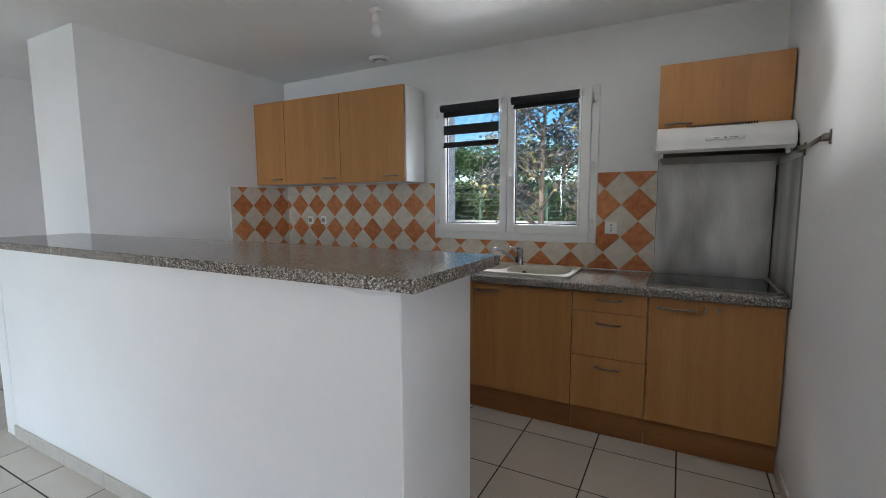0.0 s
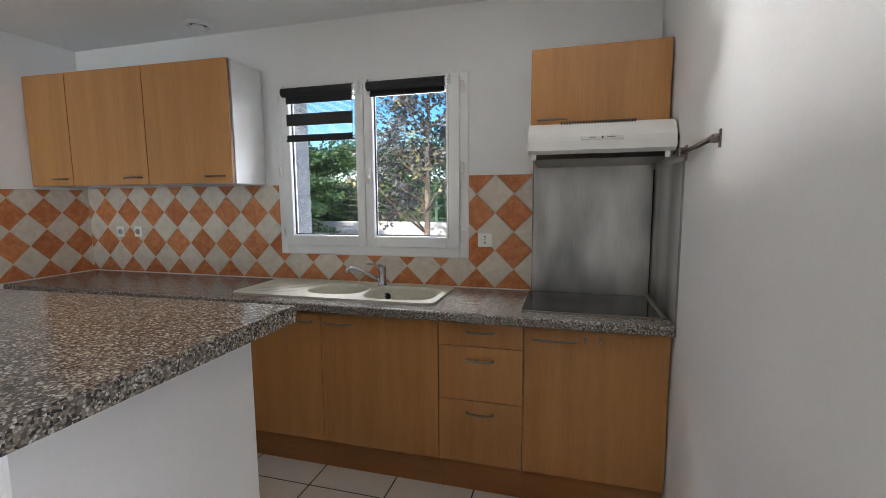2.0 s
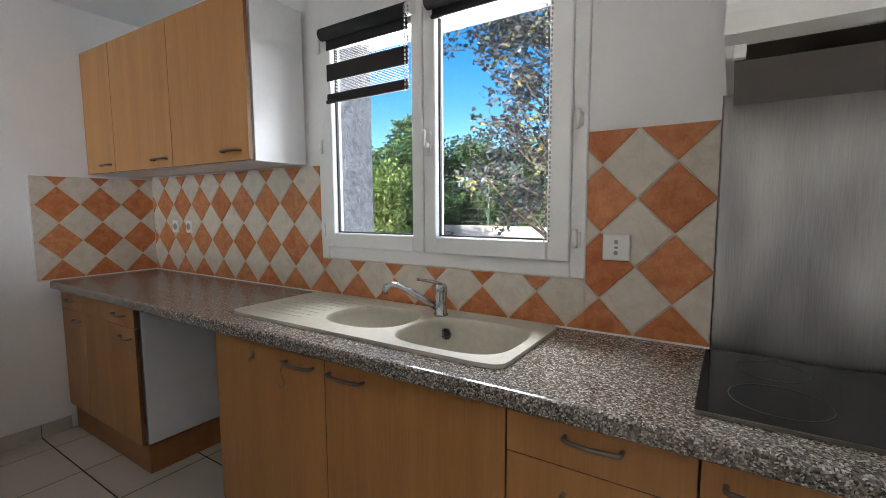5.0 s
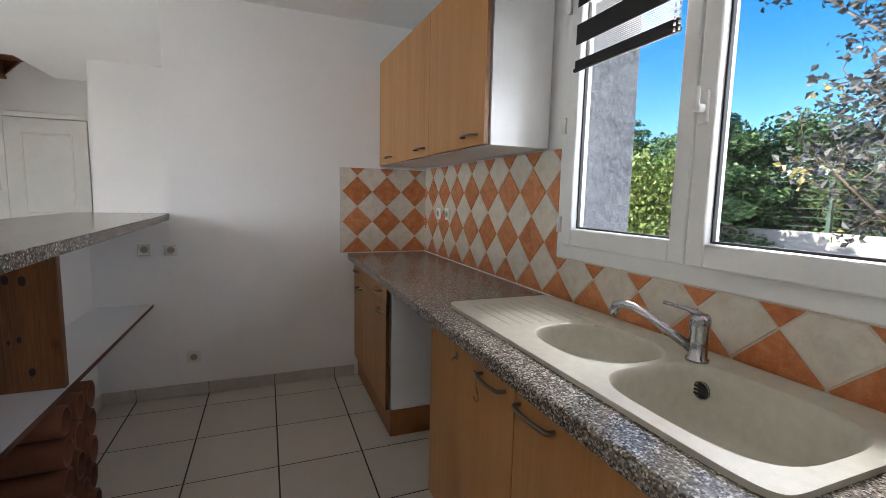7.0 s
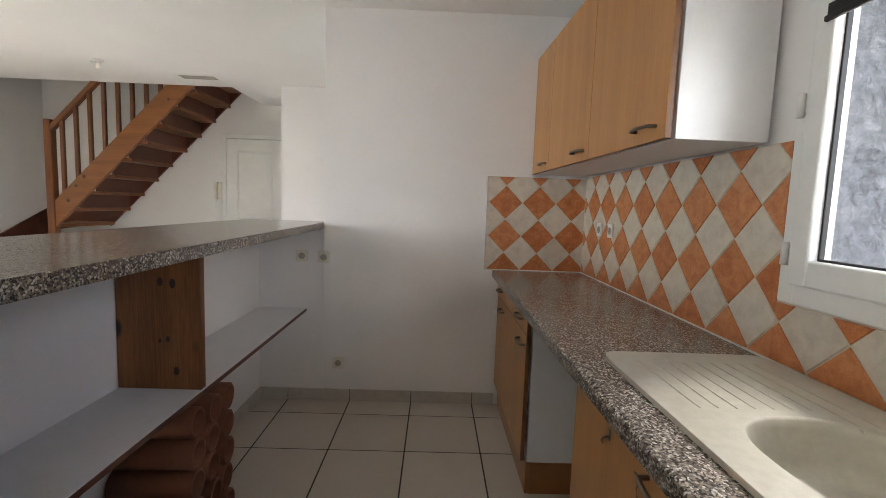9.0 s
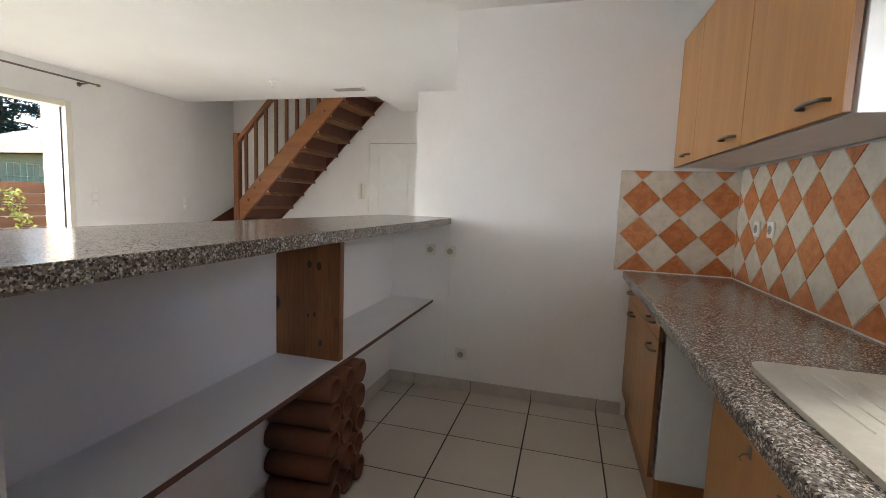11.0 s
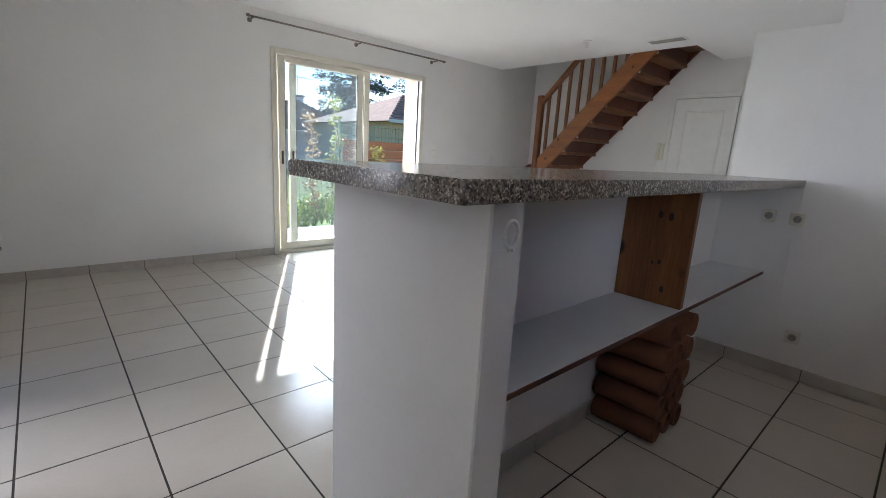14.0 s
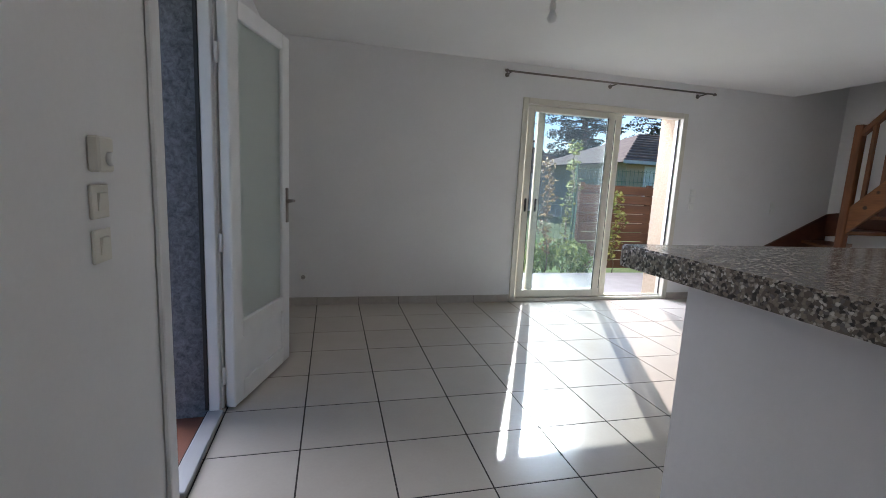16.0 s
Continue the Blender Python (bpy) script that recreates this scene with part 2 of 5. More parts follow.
M_BLACK_GLASS = plain("black_ceramic_glass", (0.012, 0.012, 0.013), 0.08)
M_BLACK_GLASS.node_tree.nodes["Principled BSDF"].inputs["Specular IOR Level"].default_value = 0.10
M_CREAM_ALU = plain("cream_lacquered_aluminium", (0.70, 0.665, 0.57), 0.35)
M_DARK = plain("dark_plastic", (0.02, 0.02, 0.021), 0.5)
M_SINK = tone("cream_composite", (0.46, 0.43, 0.345), (0.56, 0.53, 0.44), 40, 0.4, 0, 420, 0.05)
M_PINE = wood("stained_pine", (0.10, 0.032, 0.010), (0.37, 0.145, 0.047), 2, 0.38, 11, True)
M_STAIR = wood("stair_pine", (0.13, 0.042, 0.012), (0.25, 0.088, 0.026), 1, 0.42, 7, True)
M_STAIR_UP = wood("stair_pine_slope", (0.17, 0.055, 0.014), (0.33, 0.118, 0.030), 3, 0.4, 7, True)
# red-brown stair pine; shade behind and between the treads is in its colour
M_STAIR_SHADE = wood("shaded_stair_pine", (0.075, 0.020, 0.010), (0.14, 0.040, 0.018), 1, 0.45, 7)
M_POST = wood("post_pine", (0.12, 0.038, 0.012), (0.23, 0.078, 0.024), 2, 0.4, 7)
M_TERRA = tone("terracotta", (0.13, 0.044, 0.020), (0.22, 0.082, 0.040), 9, 0.85, 0, 120, 0.3)
M_REDEDGE = tone("red_brown_edge", (0.09, 0.032, 0.02), (0.14, 0.055, 0.035), 20, 0.6)
M_BLIND = tone("charcoal_blind_fabric", (0.020, 0.020, 0.022), (0.034, 0.033, 0.034), 60, 0.9, 0, 500, 0.3)
M_GLASS = glass_mat("clear_glass")
M_HAZY = hazy_glass_mat("hazy_glass")
M_FROST = frosted_mat("frosted_glass")
M_CREPI = roughcast("grey_roughcast", (0.085, 0.092, 0.106), (0.28, 0.29, 0.315))
M_PEACH = roughcast("peach_render", (0.50, 0.38, 0.26), (0.60, 0.48, 0.35))
M_HOUSE = roughcast("grey_house_render", (0.46, 0.47, 0.50), (0.56, 0.57, 0.60))
M_ROOF = tone("clay_roof_tile", (0.16, 0.11, 0.09), (0.28, 0.21, 0.17), 3, 0.9, 0, 40, 0.5, 0.01)
M_GRASS = tone("grass", (0.06, 0.12, 0.02), (0.15, 0.23, 0.05), 1.5, 0.95, 0, 40, 0.8, 0.03)
M_PAVE = tone("pale_paving", (0.22, 0.20, 0.18), (0.31, 0.285, 0.26), 4, 0.8, 0, 60, 0.2)
M_BROWNFENCE = wood("brown_fence_board", (0.060, 0.027, 0.013), (0.13, 0.060, 0.029), 0, 0.8, 6)
M_GREENWIRE = plain("green_coated_wire", (0.03, 0.08, 0.05), 0.5)
M_BARK = tone("bark", (0.10, 0.07, 0.05), (0.20, 0.15, 0.11), 12, 0.95, 0, 80, 0.8, 0.01)
M_LEAF_HEDGE = leaf_mat("hedge_leaf", (0.018, 0.055, 0.012), (0.07, 0.13, 0.03))
M_LEAF_CON = leaf_mat("conifer_leaf", (0.03, 0.085, 0.028), (0.16, 0.26, 0.085))
M_LEAF_LIGHT = leaf_mat("bamboo_leaf", (0.08, 0.16, 0.025), (0.32, 0.37, 0.11))
M_LEAF_TREE = leaf_mat("purple_green_leaf", (0.016, 0.018, 0.024), (0.060, 0.062, 0.052))
M_LEAF_FALL = leaf_mat("autumn_leaf", (0.14, 0.075, 0.035), (0.30, 0.20, 0.07))
M_LEAF_PALE = leaf_mat("yellowing_leaf", (0.13, 0.11, 0.04), (0.34, 0.29, 0.10))
M_LEAF_VINE = leaf_mat("vine_leaf", (0.08, 0.13, 0.02), (0.28, 0.27, 0.07))
M_CEDAR = leaf_mat("cedar_leaf", (0.008, 0.025, 0.014), (0.035, 0.07, 0.04))
M_DRYWALL = tone("white_garden_wall", (0.62, 0.60, 0.56), (0.72, 0.70, 0.66), 5, 0.9)
M_CONCRETE = tone("pale_concrete", (0.38, 0.355, 0.32), (0.48, 0.455, 0.42), 5, 0.9, 0, 60, 0.3)
M_PORCH = tone("red_porch_tile", (0.20, 0.07, 0.04), (0.30, 0.11, 0.06), 6, 0.6)

# ---- building blocks ----


def box(bm, x0, x1, y0, y1, z0, z1, bevel=0.0, seg=1):
    lo, hi = Vector((min(x0, x1), min(y0, y1), min(z0, z1))), Vector((max(x0, x1), max(y0, y1), max(z0, z1)))
    r = bmesh.ops.create_cube(bm, size=1.0)
    c, d = (lo + hi) / 2, hi - lo
    for v in r["verts"]:
        v.co = Vector((v.co.x * d.x, v.co.y * d.y, v.co.z * d.z)) + c
    if bevel > 0:
        es = list({e for v in r["verts"] for e in v.link_edges})
        bmesh.ops.bevel(bm, geom=es, offset=min(bevel, min(d) * 0.45), segments=seg, affect="EDGES", profile=0.5)
    return bm


def boxed(*args, bevel=0.0, seg=1):
    return box(bmesh.new(), *args, bevel=bevel, seg=seg)


def tube(bm, points, r, sides=10, close=True):
    """A round bar along a line of points; r is one radius or one for each point."""
    pts = [Vector(p) for p in points]
    rs = r if isinstance(r, (list, tuple)) else [r] * len(pts)
    rings = []
    for i, p in enumerate(pts):
        d = (pts[min(i + 1, len(pts) - 1)] - pts[max(i - 1, 0)]).normalized()
        side = d.cross(Vector((0, 0, 1)))
        side = side.normalized() if side.length > 1e-4 else Vector((1, 0, 0))
        up = side.cross(d).normalized()
        rings.append([bm.verts.new(p + rs[i] * (math.cos(a) * side + math.sin(a) * up)) for a in (2 * math.pi * k / sides for k in range(sides))])
    for a, b in zip(rings, rings[1:]):
        for k in range(sides):
            f = bm.faces.new((a[k], a[(k + 1) % sides], b[(k + 1) % sides], b[k]))
            f.smooth = True
    if close:
        bm.faces.new(rings[0][::-1])
        bm.faces.new(rings[-1])
    return bm


def tubed(points, r, sides=10):
    return tube(bmesh.new(), points, r, sides)


def lathe(bm, profile, at, sides=24):
    """Turns (radius, height) pairs about the upright through at."""
    rings = []
    for r, z in profile:
        rings.append([bm.verts.new((at[0] + max(r, 1e-4) * math.cos(2 * math.pi * k / sides), at[1] + max(r, 1e-4) * math.sin(2 * math.pi * k / sides), at[2] + z)) for k in range(sides)])
    for a, b in zip(rings, rings[1:]):
        for k in range(sides):
            f = bm.faces.new((a[k], a[(k + 1) % sides], b[(k + 1) % sides], b[k]))
            f.smooth = True
    bm.faces.new(rings[0][::-1])
    bm.faces.new(rings[-1])
    return bm


def prism(bm, outline, axis, a, b):
    """An outline of (u, v) pairs drawn out along one axis from a to b."""
    def at(u, v, w):
        return ((w, u, v), (u, w, v), (u, v, w))[axis]
    lo = [bm.verts.new(at(u, v, a)) for u, v in outline]
    hi = [bm.verts.new(at(u, v, b)) for u, v in outline]
    n = len(outline)
    bm.faces.new(lo)
    bm.faces.new(hi[::-1])
    for i in range(n):
        bm.faces.new((lo[i], hi[i], hi[(i + 1) % n], lo[(i + 1) % n]))
    bmesh.ops.recalc_face_normals(bm, faces=bm.faces[:])
    return bm


def prismed(outline, axis, a, b, bevel=0.0):
    bm = prism(bmesh.new(), outline, axis, a, b)
    if bevel:
        bmesh.ops.bevel(bm, geom=bm.edges[:], offset=bevel, segments=1, affect="EDGES")
    return bm


def thing(name, base, label, category, group="", kind=""):
    ob = new(name)
    ob.location = base
    ob.empty_display_size = 0.1
    bpy.context.view_layer.update()
    return tagged(ob, label, category, group, kind)


def meshed(name, bm, material):
    bmesh.ops.recalc_face_normals(bm, faces=bm.faces[:])
    me = bpy.data.meshes.new(name)
    bm.to_mesh(me)
    bm.free()
    me.materials.append(material)
    return me


def part(name, bm, material, parent, label=""):
    ob = new(name, meshed(name, bm, material))
    ob.parent = parent
    ob.matrix_parent_inverse = world_of(parent).inverted()
    return tagged(ob, label) if label else ob


def world_of(ob):
    m = ob.matrix_basis.copy()
    while ob.parent:
        m = ob.parent.matrix_basis @ ob.matrix_parent_inverse @ m
        ob = ob.parent
    return m


def solid(name, bm, material, label="", category="", group="", kind=""):
    return tagged(new(name, meshed(name, bm, material)), label, category, group, kind)


def structure(name, bm, material, label="", category=""):
    return solid(name, bm, material, label, category, "", "structure")


def piece(name, mesh, parent, at=(0, 0, 0)):
    ob = new(name, mesh)
    ob.parent = parent
    ob.location = at
    return ob

# ---- the shell ----
XE, XW, XS, YN, YS, H = 0.455, -3.37, -6.30, 3.175, -2.70, 2.46
GX, GY, TILE = 0.02, 0.10, 0.40
BLOCK_X, BLOCK_Y, END_Y, CLOSET_X = -5.30, 0.59, 1.52, -3.99
HOLE_X, HOLE_Y = -5.45, 0.02

bm = bmesh.new()
box(bm, XS - 0.2, XE + 0.06, YS - 0.06, YN + 0.06, -0.25, -0.0014)
floor = structure("floor", bm, M_GROUT, "dark brown grouted floor under beige tiles", "floor")

bm = bmesh.new()
box(bm, HOLE_X, XE + 0.35, YS - 0.4, YN + 0.4, H, H + 0.28)
box(bm, XS - 0.2, HOLE_X, HOLE_Y, YN + 0.4, H, H + 0.28)
structure("ceiling", bm, M_CEIL, "smooth white painted ceiling with a stairwell opening", "ceiling")

# north wall with the kitchen window
WX0, WX1, WZ0, WZ1 = -1.742, -0.511, 1.068, 2.102
bm = bmesh.new()
box(bm, XS - 0.2, WX0, YN, YN + 0.05, 0, H)
box(bm, WX1, XE + 0.35, YN, YN + 0.05, 0, H)
box(bm, WX0, WX1, YN, YN + 0.05, 0, WZ0)
box(bm, WX0, WX1, YN, YN + 0.05, WZ1, H)
structure("wall_north", bm, M_WALL, "white painted wall behind the kitchen units", "wall")
bm = bmesh.new()
box(bm, XS - 0.2, WX0 - 0.008, YN + 0.05, YN + 0.36, -0.2, H + 0.3)
box(bm, WX1 + 0.008, XE + 0.35, YN + 0.05, YN + 0.36, -0.2, H + 0.3)
box(bm, WX0 - 0.008, WX1 + 0.008, YN + 0.05, YN + 0.36, -0.2, WZ0)
box(bm, WX0 - 0.008, WX1 + 0.008, YN + 0.05, YN + 0.36, WZ1 + 0.01, H + 0.3)
structure("wall_north_outside", bm, M_CREPI, "grey roughcast outer wall round the window", "wall")

# south wall with the patio door
PX0, PX1, PZ = -3.990, -1.982, 2.14
bm = bmesh.new()
box(bm, XS - 0.2, PX0, YS - 0.12, YS, 0, H)
box(bm, PX1, XE + 0.35, YS - 0.12, YS, 0, H)
box(bm, PX0, PX1, YS - 0.12, YS, PZ, H)
box(bm, XS - 0.2, HOLE_X, YS - 0.12, YS, H, 4.9)
structure("wall_south", bm, M_WALL, "white painted living room wall with a patio door", "wall")
bm = bmesh.new()
box(bm, XS - 0.2, PX0 + 0.03, YS - 0.38, YS - 0.12, -0.2, H + 0.3)
box(bm, PX1 - 0.03, XE + 0.35, YS - 0.38, YS - 0.12, -0.2, H + 0.3)
box(bm, PX0 + 0.03, PX1 - 0.03, YS - 0.38, YS - 0.12, PZ + 0.01, H + 0.3)
structure("wall_south_outside", bm, M_PEACH, "peach rendered outer wall round the patio door", "wall")

# east wall with the side door
DY0, DY1, DZ = -0.745, 0.0, 2.12
bm = bmesh.new()
box(bm, XE, XE + 0.05, DY1, YN, 0, H)
box(bm, XE, XE + 0.05, YS, DY0, 0, H)
box(bm, XE, XE + 0.05, DY0, DY1, DZ, H)
structure("wall_east", bm, M_WALL, "plain white painted wall beside the hob", "wall")
bm = bmesh.new()
box(bm, XE + 0.05, XE + 0.40, DY1 - 0.02, YN + 0.05, -0.2, H + 0.3)
box(bm, XE + 0.05, XE + 0.40, YS - 0.12, DY0 + 0.02, -0.2, H + 0.3)
box(bm, XE + 0.05, XE + 0.40, DY0 + 0.02, DY1 - 0.02, DZ, H + 0.3)
structure("wall_east_outside", bm, M_CREPI, "grey roughcast outer wall at the side door", "wall")

# west wall behind the stairs, the hall and the closet block
structure("wall_west", boxed(XS - 0.2, XS, YS - 0.12, YN + 0.12, 0, 4.9), M_WALL, "white wall behind the staircase and entrance door", "wall")
bm = bmesh.new()
box(bm, XS, BLOCK_X, BLOCK_Y, YN, 0, H)
structure("wall_hall", bm, M_WALL, "white wall block beside the entrance door", "wall")
structure("wall_kitchen_west", boxed(CLOSET_X, XW, END_Y, YN, 0, H), M_WALL, "thick white wall closing the kitchen", "wall")
bm = bmesh.new()
box(bm, HOLE_X, HOLE_X + 0.12, YS - 0.12, HOLE_Y + 0.12, H + 0.28, 4.9)
box(bm, XS, HOLE_X, HOLE_Y, HOLE_Y + 0.12, H + 0.28, 4.9)
box(bm, XS - 0.2, HOLE_X + 0.12, YS - 0.12, HOLE_Y + 0.12, 4.9, 5.0)
structure("wall_stairwell", bm, M_WALL, "white walls of the stairwell upstairs", "wall")

# ---- side door ----
d2 = thing("door_2", (XE, -0.37, 0), "white glazed side door standing open against the wall", "door", "", "structure")
bm = bmesh.new()
for y0, y1 in ((DY1 - 0.055, DY1 + 0.004), (DY0 - 0.004, DY0 + 0.055)):
    box(bm, XE - 0.012, XE + 0.040, y0, y1, 0.0, DZ, bevel=0.004)
box(bm, XE - 0.012, XE + 0.045, DY0, DY1, DZ - 0.055, DZ + 0.004, bevel=0.004)
part("door_frame", bm, M_PVC, d2)
bm = bmesh.new()
box(bm, XE - 0.02, XE - 0.002, DY1, DY1 + 0.045, 0, DZ + 0.04, bevel=0.004)
box(bm, XE - 0.02, XE - 0.002, DY0 - 0.045, DY0, 0, DZ + 0.04, bevel=0.004)
box(bm, XE - 0.02, XE - 0.002, DY0 - 0.045, DY1 + 0.045, DZ + 0.002, DZ + 0.045, bevel=0.004)
part("door_casing", bm, M_LACQ, d2)
part("threshold", boxed(XE - 0.03, XE + 0.046, DY0 + 0.056, DY1 - 0.056, 0.0, 0.022, bevel=0.005), M_SILL, d2, "white PVC threshold, greyed against glare")
part("rubber_seal", boxed(XE + 0.0405, XE + 0.058, DY0 + 0.021, DY0 + 0.060, 0.024, DZ - 0.06, bevel=0.002), M_DARK, d2, "black rubber seal")
# the leaf, built along +u from the hinge, then turned open
LW, LT = 0.70, 0.052
leafm = pose(XE - 0.055, DY0 + 0.02, 0.012, 0, 0, 0) @ Matrix.Rotation(radians(-108), 4, "Z")


def turned(bm):
    bmesh.ops.transform(bm, matrix=leafm, verts=bm.verts[:])
    return bm


bm = bmesh.new()
box(bm, 0, 0.10, -LT / 2, LT / 2, 0, 2.06, bevel=0.006)
box(bm, LW - 0.10, LW, -LT / 2, LT / 2, 0, 2.06, bevel=0.006)
box(bm, 0.10, LW - 0.10, -LT / 2, LT / 2, 1.97, 2.06, bevel=0.004)
box(bm, 0.10, LW - 0.10, -LT / 2, LT / 2, 0, 0.11, bevel=0.004)
box(bm, 0.10, LW - 0.10, -LT / 2, LT / 2, 0.36, 0.45, bevel=0.004)
leaf = part("leaf_frame", turned(bm), M_PVC, d2)
bm = bmesh.new()
box(bm, 0.10, LW - 0.10, -0.012, 0.012, 0.11, 0.36)
part("lower_panel", turned(bm), M_PVC, d2)
bm = bmesh.new()
box(bm, 0.10, LW - 0.10, -0.006, 0.006, 0.45, 1.97)
part("frosted_pane", turned(bm), M_FROST, d2, "frosted glass pane")
bm = bmesh.new()
for s in (-1, 1):
    box(bm, LW - 0.062, LW - 0.03, s * LT / 2, s * (LT / 2 + 0.008), 0.93, 1.15, bevel=0.003)
    tube(bm, [(LW - 0.046, s * LT / 2, 1.07), (LW - 0.046, s * (LT / 2 + 0.05), 1.07), (LW - 0.16, s * (LT / 2 + 0.055), 1.07)], 0.009, 8)
part("door_handle", turned(bm), M_NICKEL, d2, "satin metal lever handle")
for z in (0.15, 0.85, 1.75):
    part("hinge", tubed([(XE - 0.03, DY0 + 0.03, z), (XE - 0.03, DY0 + 0.03, z + 0.09)], 0.010, 8), M_WHITE_PL, d2)

# ---- patio door ----
d3 = thing("door_3", (-3.0, YS, 0), "cream aluminium sliding patio door, slid half open", "door", "", "structure")
FC = 0.06
bm = bmesh.new()
box(bm, PX0, PX0 + FC, YS - 0.12, YS + 0.015, 0.0, PZ, bevel=0.004)
box(bm, PX1 - FC, PX1, YS - 0.12, YS + 0.015, 0.0, PZ, bevel=0.004)
box(bm, PX0 + FC, PX1 - FC, YS - 0.12, YS + 0.015, PZ - FC, PZ, bevel=0.004)
part("door_frame", bm, M_CREAM_ALU, d3)
bm = bmesh.new()
box(bm, PX0 + FC, PX1 - FC, YS - 0.12, YS + 0.012, 0.0, 0.035, bevel=0.004)
for y in (YS - 0.035, YS - 0.085):
    box(bm, PX0 + FC, PX1 - FC, y - 0.006, y + 0.006, 0.035, 0.048)
part("bottom_track", bm, M_CREAM_ALU, d3)
bm = bmesh.new()
box(bm, -2.66, -2.38, YS + 0.015, YS + 0.024, PZ - 0.042, PZ - 0.022, bevel=0.003)
part("air_vent", bm, M_PLASTIC, d3)
part("lock_strip", boxed(PX0 + FC, PX0 + FC + 0.012, YS - 0.058, YS - 0.046, 0.05, PZ - FC, bevel=0.002), M_DARK, d3, "dark seal along the jamb")


def slider(name, x0, x1, y):
    bm = bmesh.new()
    w, t, z0, z1 = 0.075, 0.018, 0.045, PZ - FC - 0.005
    box(bm, x0, x0 + w, y - t, y + t, z0, z1, bevel=0.004)
    box(bm, x1 - w, x1, y - t, y + t, z0, z1, bevel=0.004)
    box(bm, x0 + w, x1 - w, y - t, y + t, z1 - 0.06, z1, bevel=0.003)
    box(bm, x0 + w, x1 - w, y - t, y + t, z0, z0 + 0.075, bevel=0.003)
    p = part(name, bm, M_CREAM_ALU, d3)
    part("pane", boxed(x0 + w, x1 - w, y - 0.004, y + 0.004, z0 + 0.075, z1 - 0.06), M_HAZY, p)
    bm = bmesh.new()
    box(bm, x1 - 0.05, x1 - 0.028, y + t, y + t + 0.006, 0.98, 1.12, bevel=0.002)
    part("pull", bm, M_DARK, p, "dark recessed pull")
    bm = bmesh.new()
    for a in (x0 + w, x1 - w - 0.007):
        box(bm, a, a + 0.007, y + 0.0045, y + 0.010, z0 + 0.075, z1 - 0.06)
    part("glazing_bead", bm, M_DARK, p, "dark rubber glazing seal")


slider("sliding_panel", -3.08, -2.06, YS - 0.035)
slider("sliding_panel", -3.20, -2.20, YS - 0.085)

# ---- kitchen window ----
w1 = thing("window_1", (-1.16, YN, WZ0), "white plastic casement window with two sashes", "window", "", "structure")
WY = YN - 0.0135
bm = bmesh.new()
F = 0.05
box(bm, WX0, WX0 + F, WY, WY + 0.062, WZ0, WZ1, bevel=0.004)
box(bm, WX1 - F, WX1, WY, WY + 0.062, WZ0, WZ1, bevel=0.004)
box(bm, WX0 + F, WX1 - F, WY, WY + 0.062, WZ1 - F, WZ1, bevel=0.004)
box(bm, WX0 + F, WX1 - F, WY, WY + 0.062, WZ0, WZ0 + F + 0.012, bevel=0.004)
part("window_frame", bm, M_PVC, w1)
part("window_sill", boxed(WX0 - 0.006, WX1 + 0.006, WY + 0.065, YN + 0.40, WZ0 - 0.03, WZ0 + 0.005, bevel=0.006), M_DRYWALL, w1)


def sash(x0, x1, gx0, gx1):
    bm = bmesh.new()
    y0, y1, z0, z1, g0, g1 = WY - 0.018, WY + 0.044, 1.122, 2.076, 1.189, 2.008
    box(bm, x0, gx0, y0, y1, z0, z1, bevel=0.006, seg=2)
    box(bm, gx1, x1, y0, y1, z0, z1, bevel=0.006, seg=2)
    box(bm, gx0, gx1, y0, y1, z0, g0, bevel=0.006, seg=2)
    box(bm, gx0, gx1, y0, y1, g1, z1, bevel=0.006, seg=2)
    p = part("sash", bm, M_PVC, w1)
    part("pane", boxed(gx0, gx1, WY + 0.02, WY + 0.028, g0, g1), M_GLASS, p)
    bm = bmesh.new()
    for a, b in ((gx0, gx0 + 0.006), (gx1 - 0.006, gx1)):
        box(bm, a, b, WY + 0.008, WY + 0.02, g0, g1)
    box(bm, gx0 + 0.006, gx1 - 0.006, WY + 0.008, WY + 0.02, g0, g0 + 0.006)
    part("glazing_bead", bm, M_DARK, p, "dark rubber glazing seal")
    return p


sash(-1.692, -1.140, -1.635, -1.192)
right_sash = sash(-1.134, -0.560, -1.080, -0.636)
bm = bmesh.new()
box(bm, -1.124, -1.094, WY - 0.028, WY - 0.018, 1.50, 1.59, bevel=0.003)
tube(bm, [(-1.109, WY - 0.024, 1.54), (-1.109, WY - 0.055, 1.54)], 0.012, 10)
box(bm, -1.119, -1.099, WY - 0.058, WY - 0.046, 1.53, 1.595, bevel=0.005)
part("window_handle", bm, M_WHITE_PL, w1)
for z in (1.20, 1.58, 2.02):
    for x in (-0.541, -1.712):
        bm = tubed([(x, WY - 0.014, z - 0.03), (x, WY - 0.014, z + 0.03)], 0.009, 8)
        box(bm, x - 0.015, x + 0.015, WY - 0.008, WY + 0.001, z - 0.022, z + 0.022, bevel=0.002)
        part("hinge", bm, M_WHITE_PL, w1)


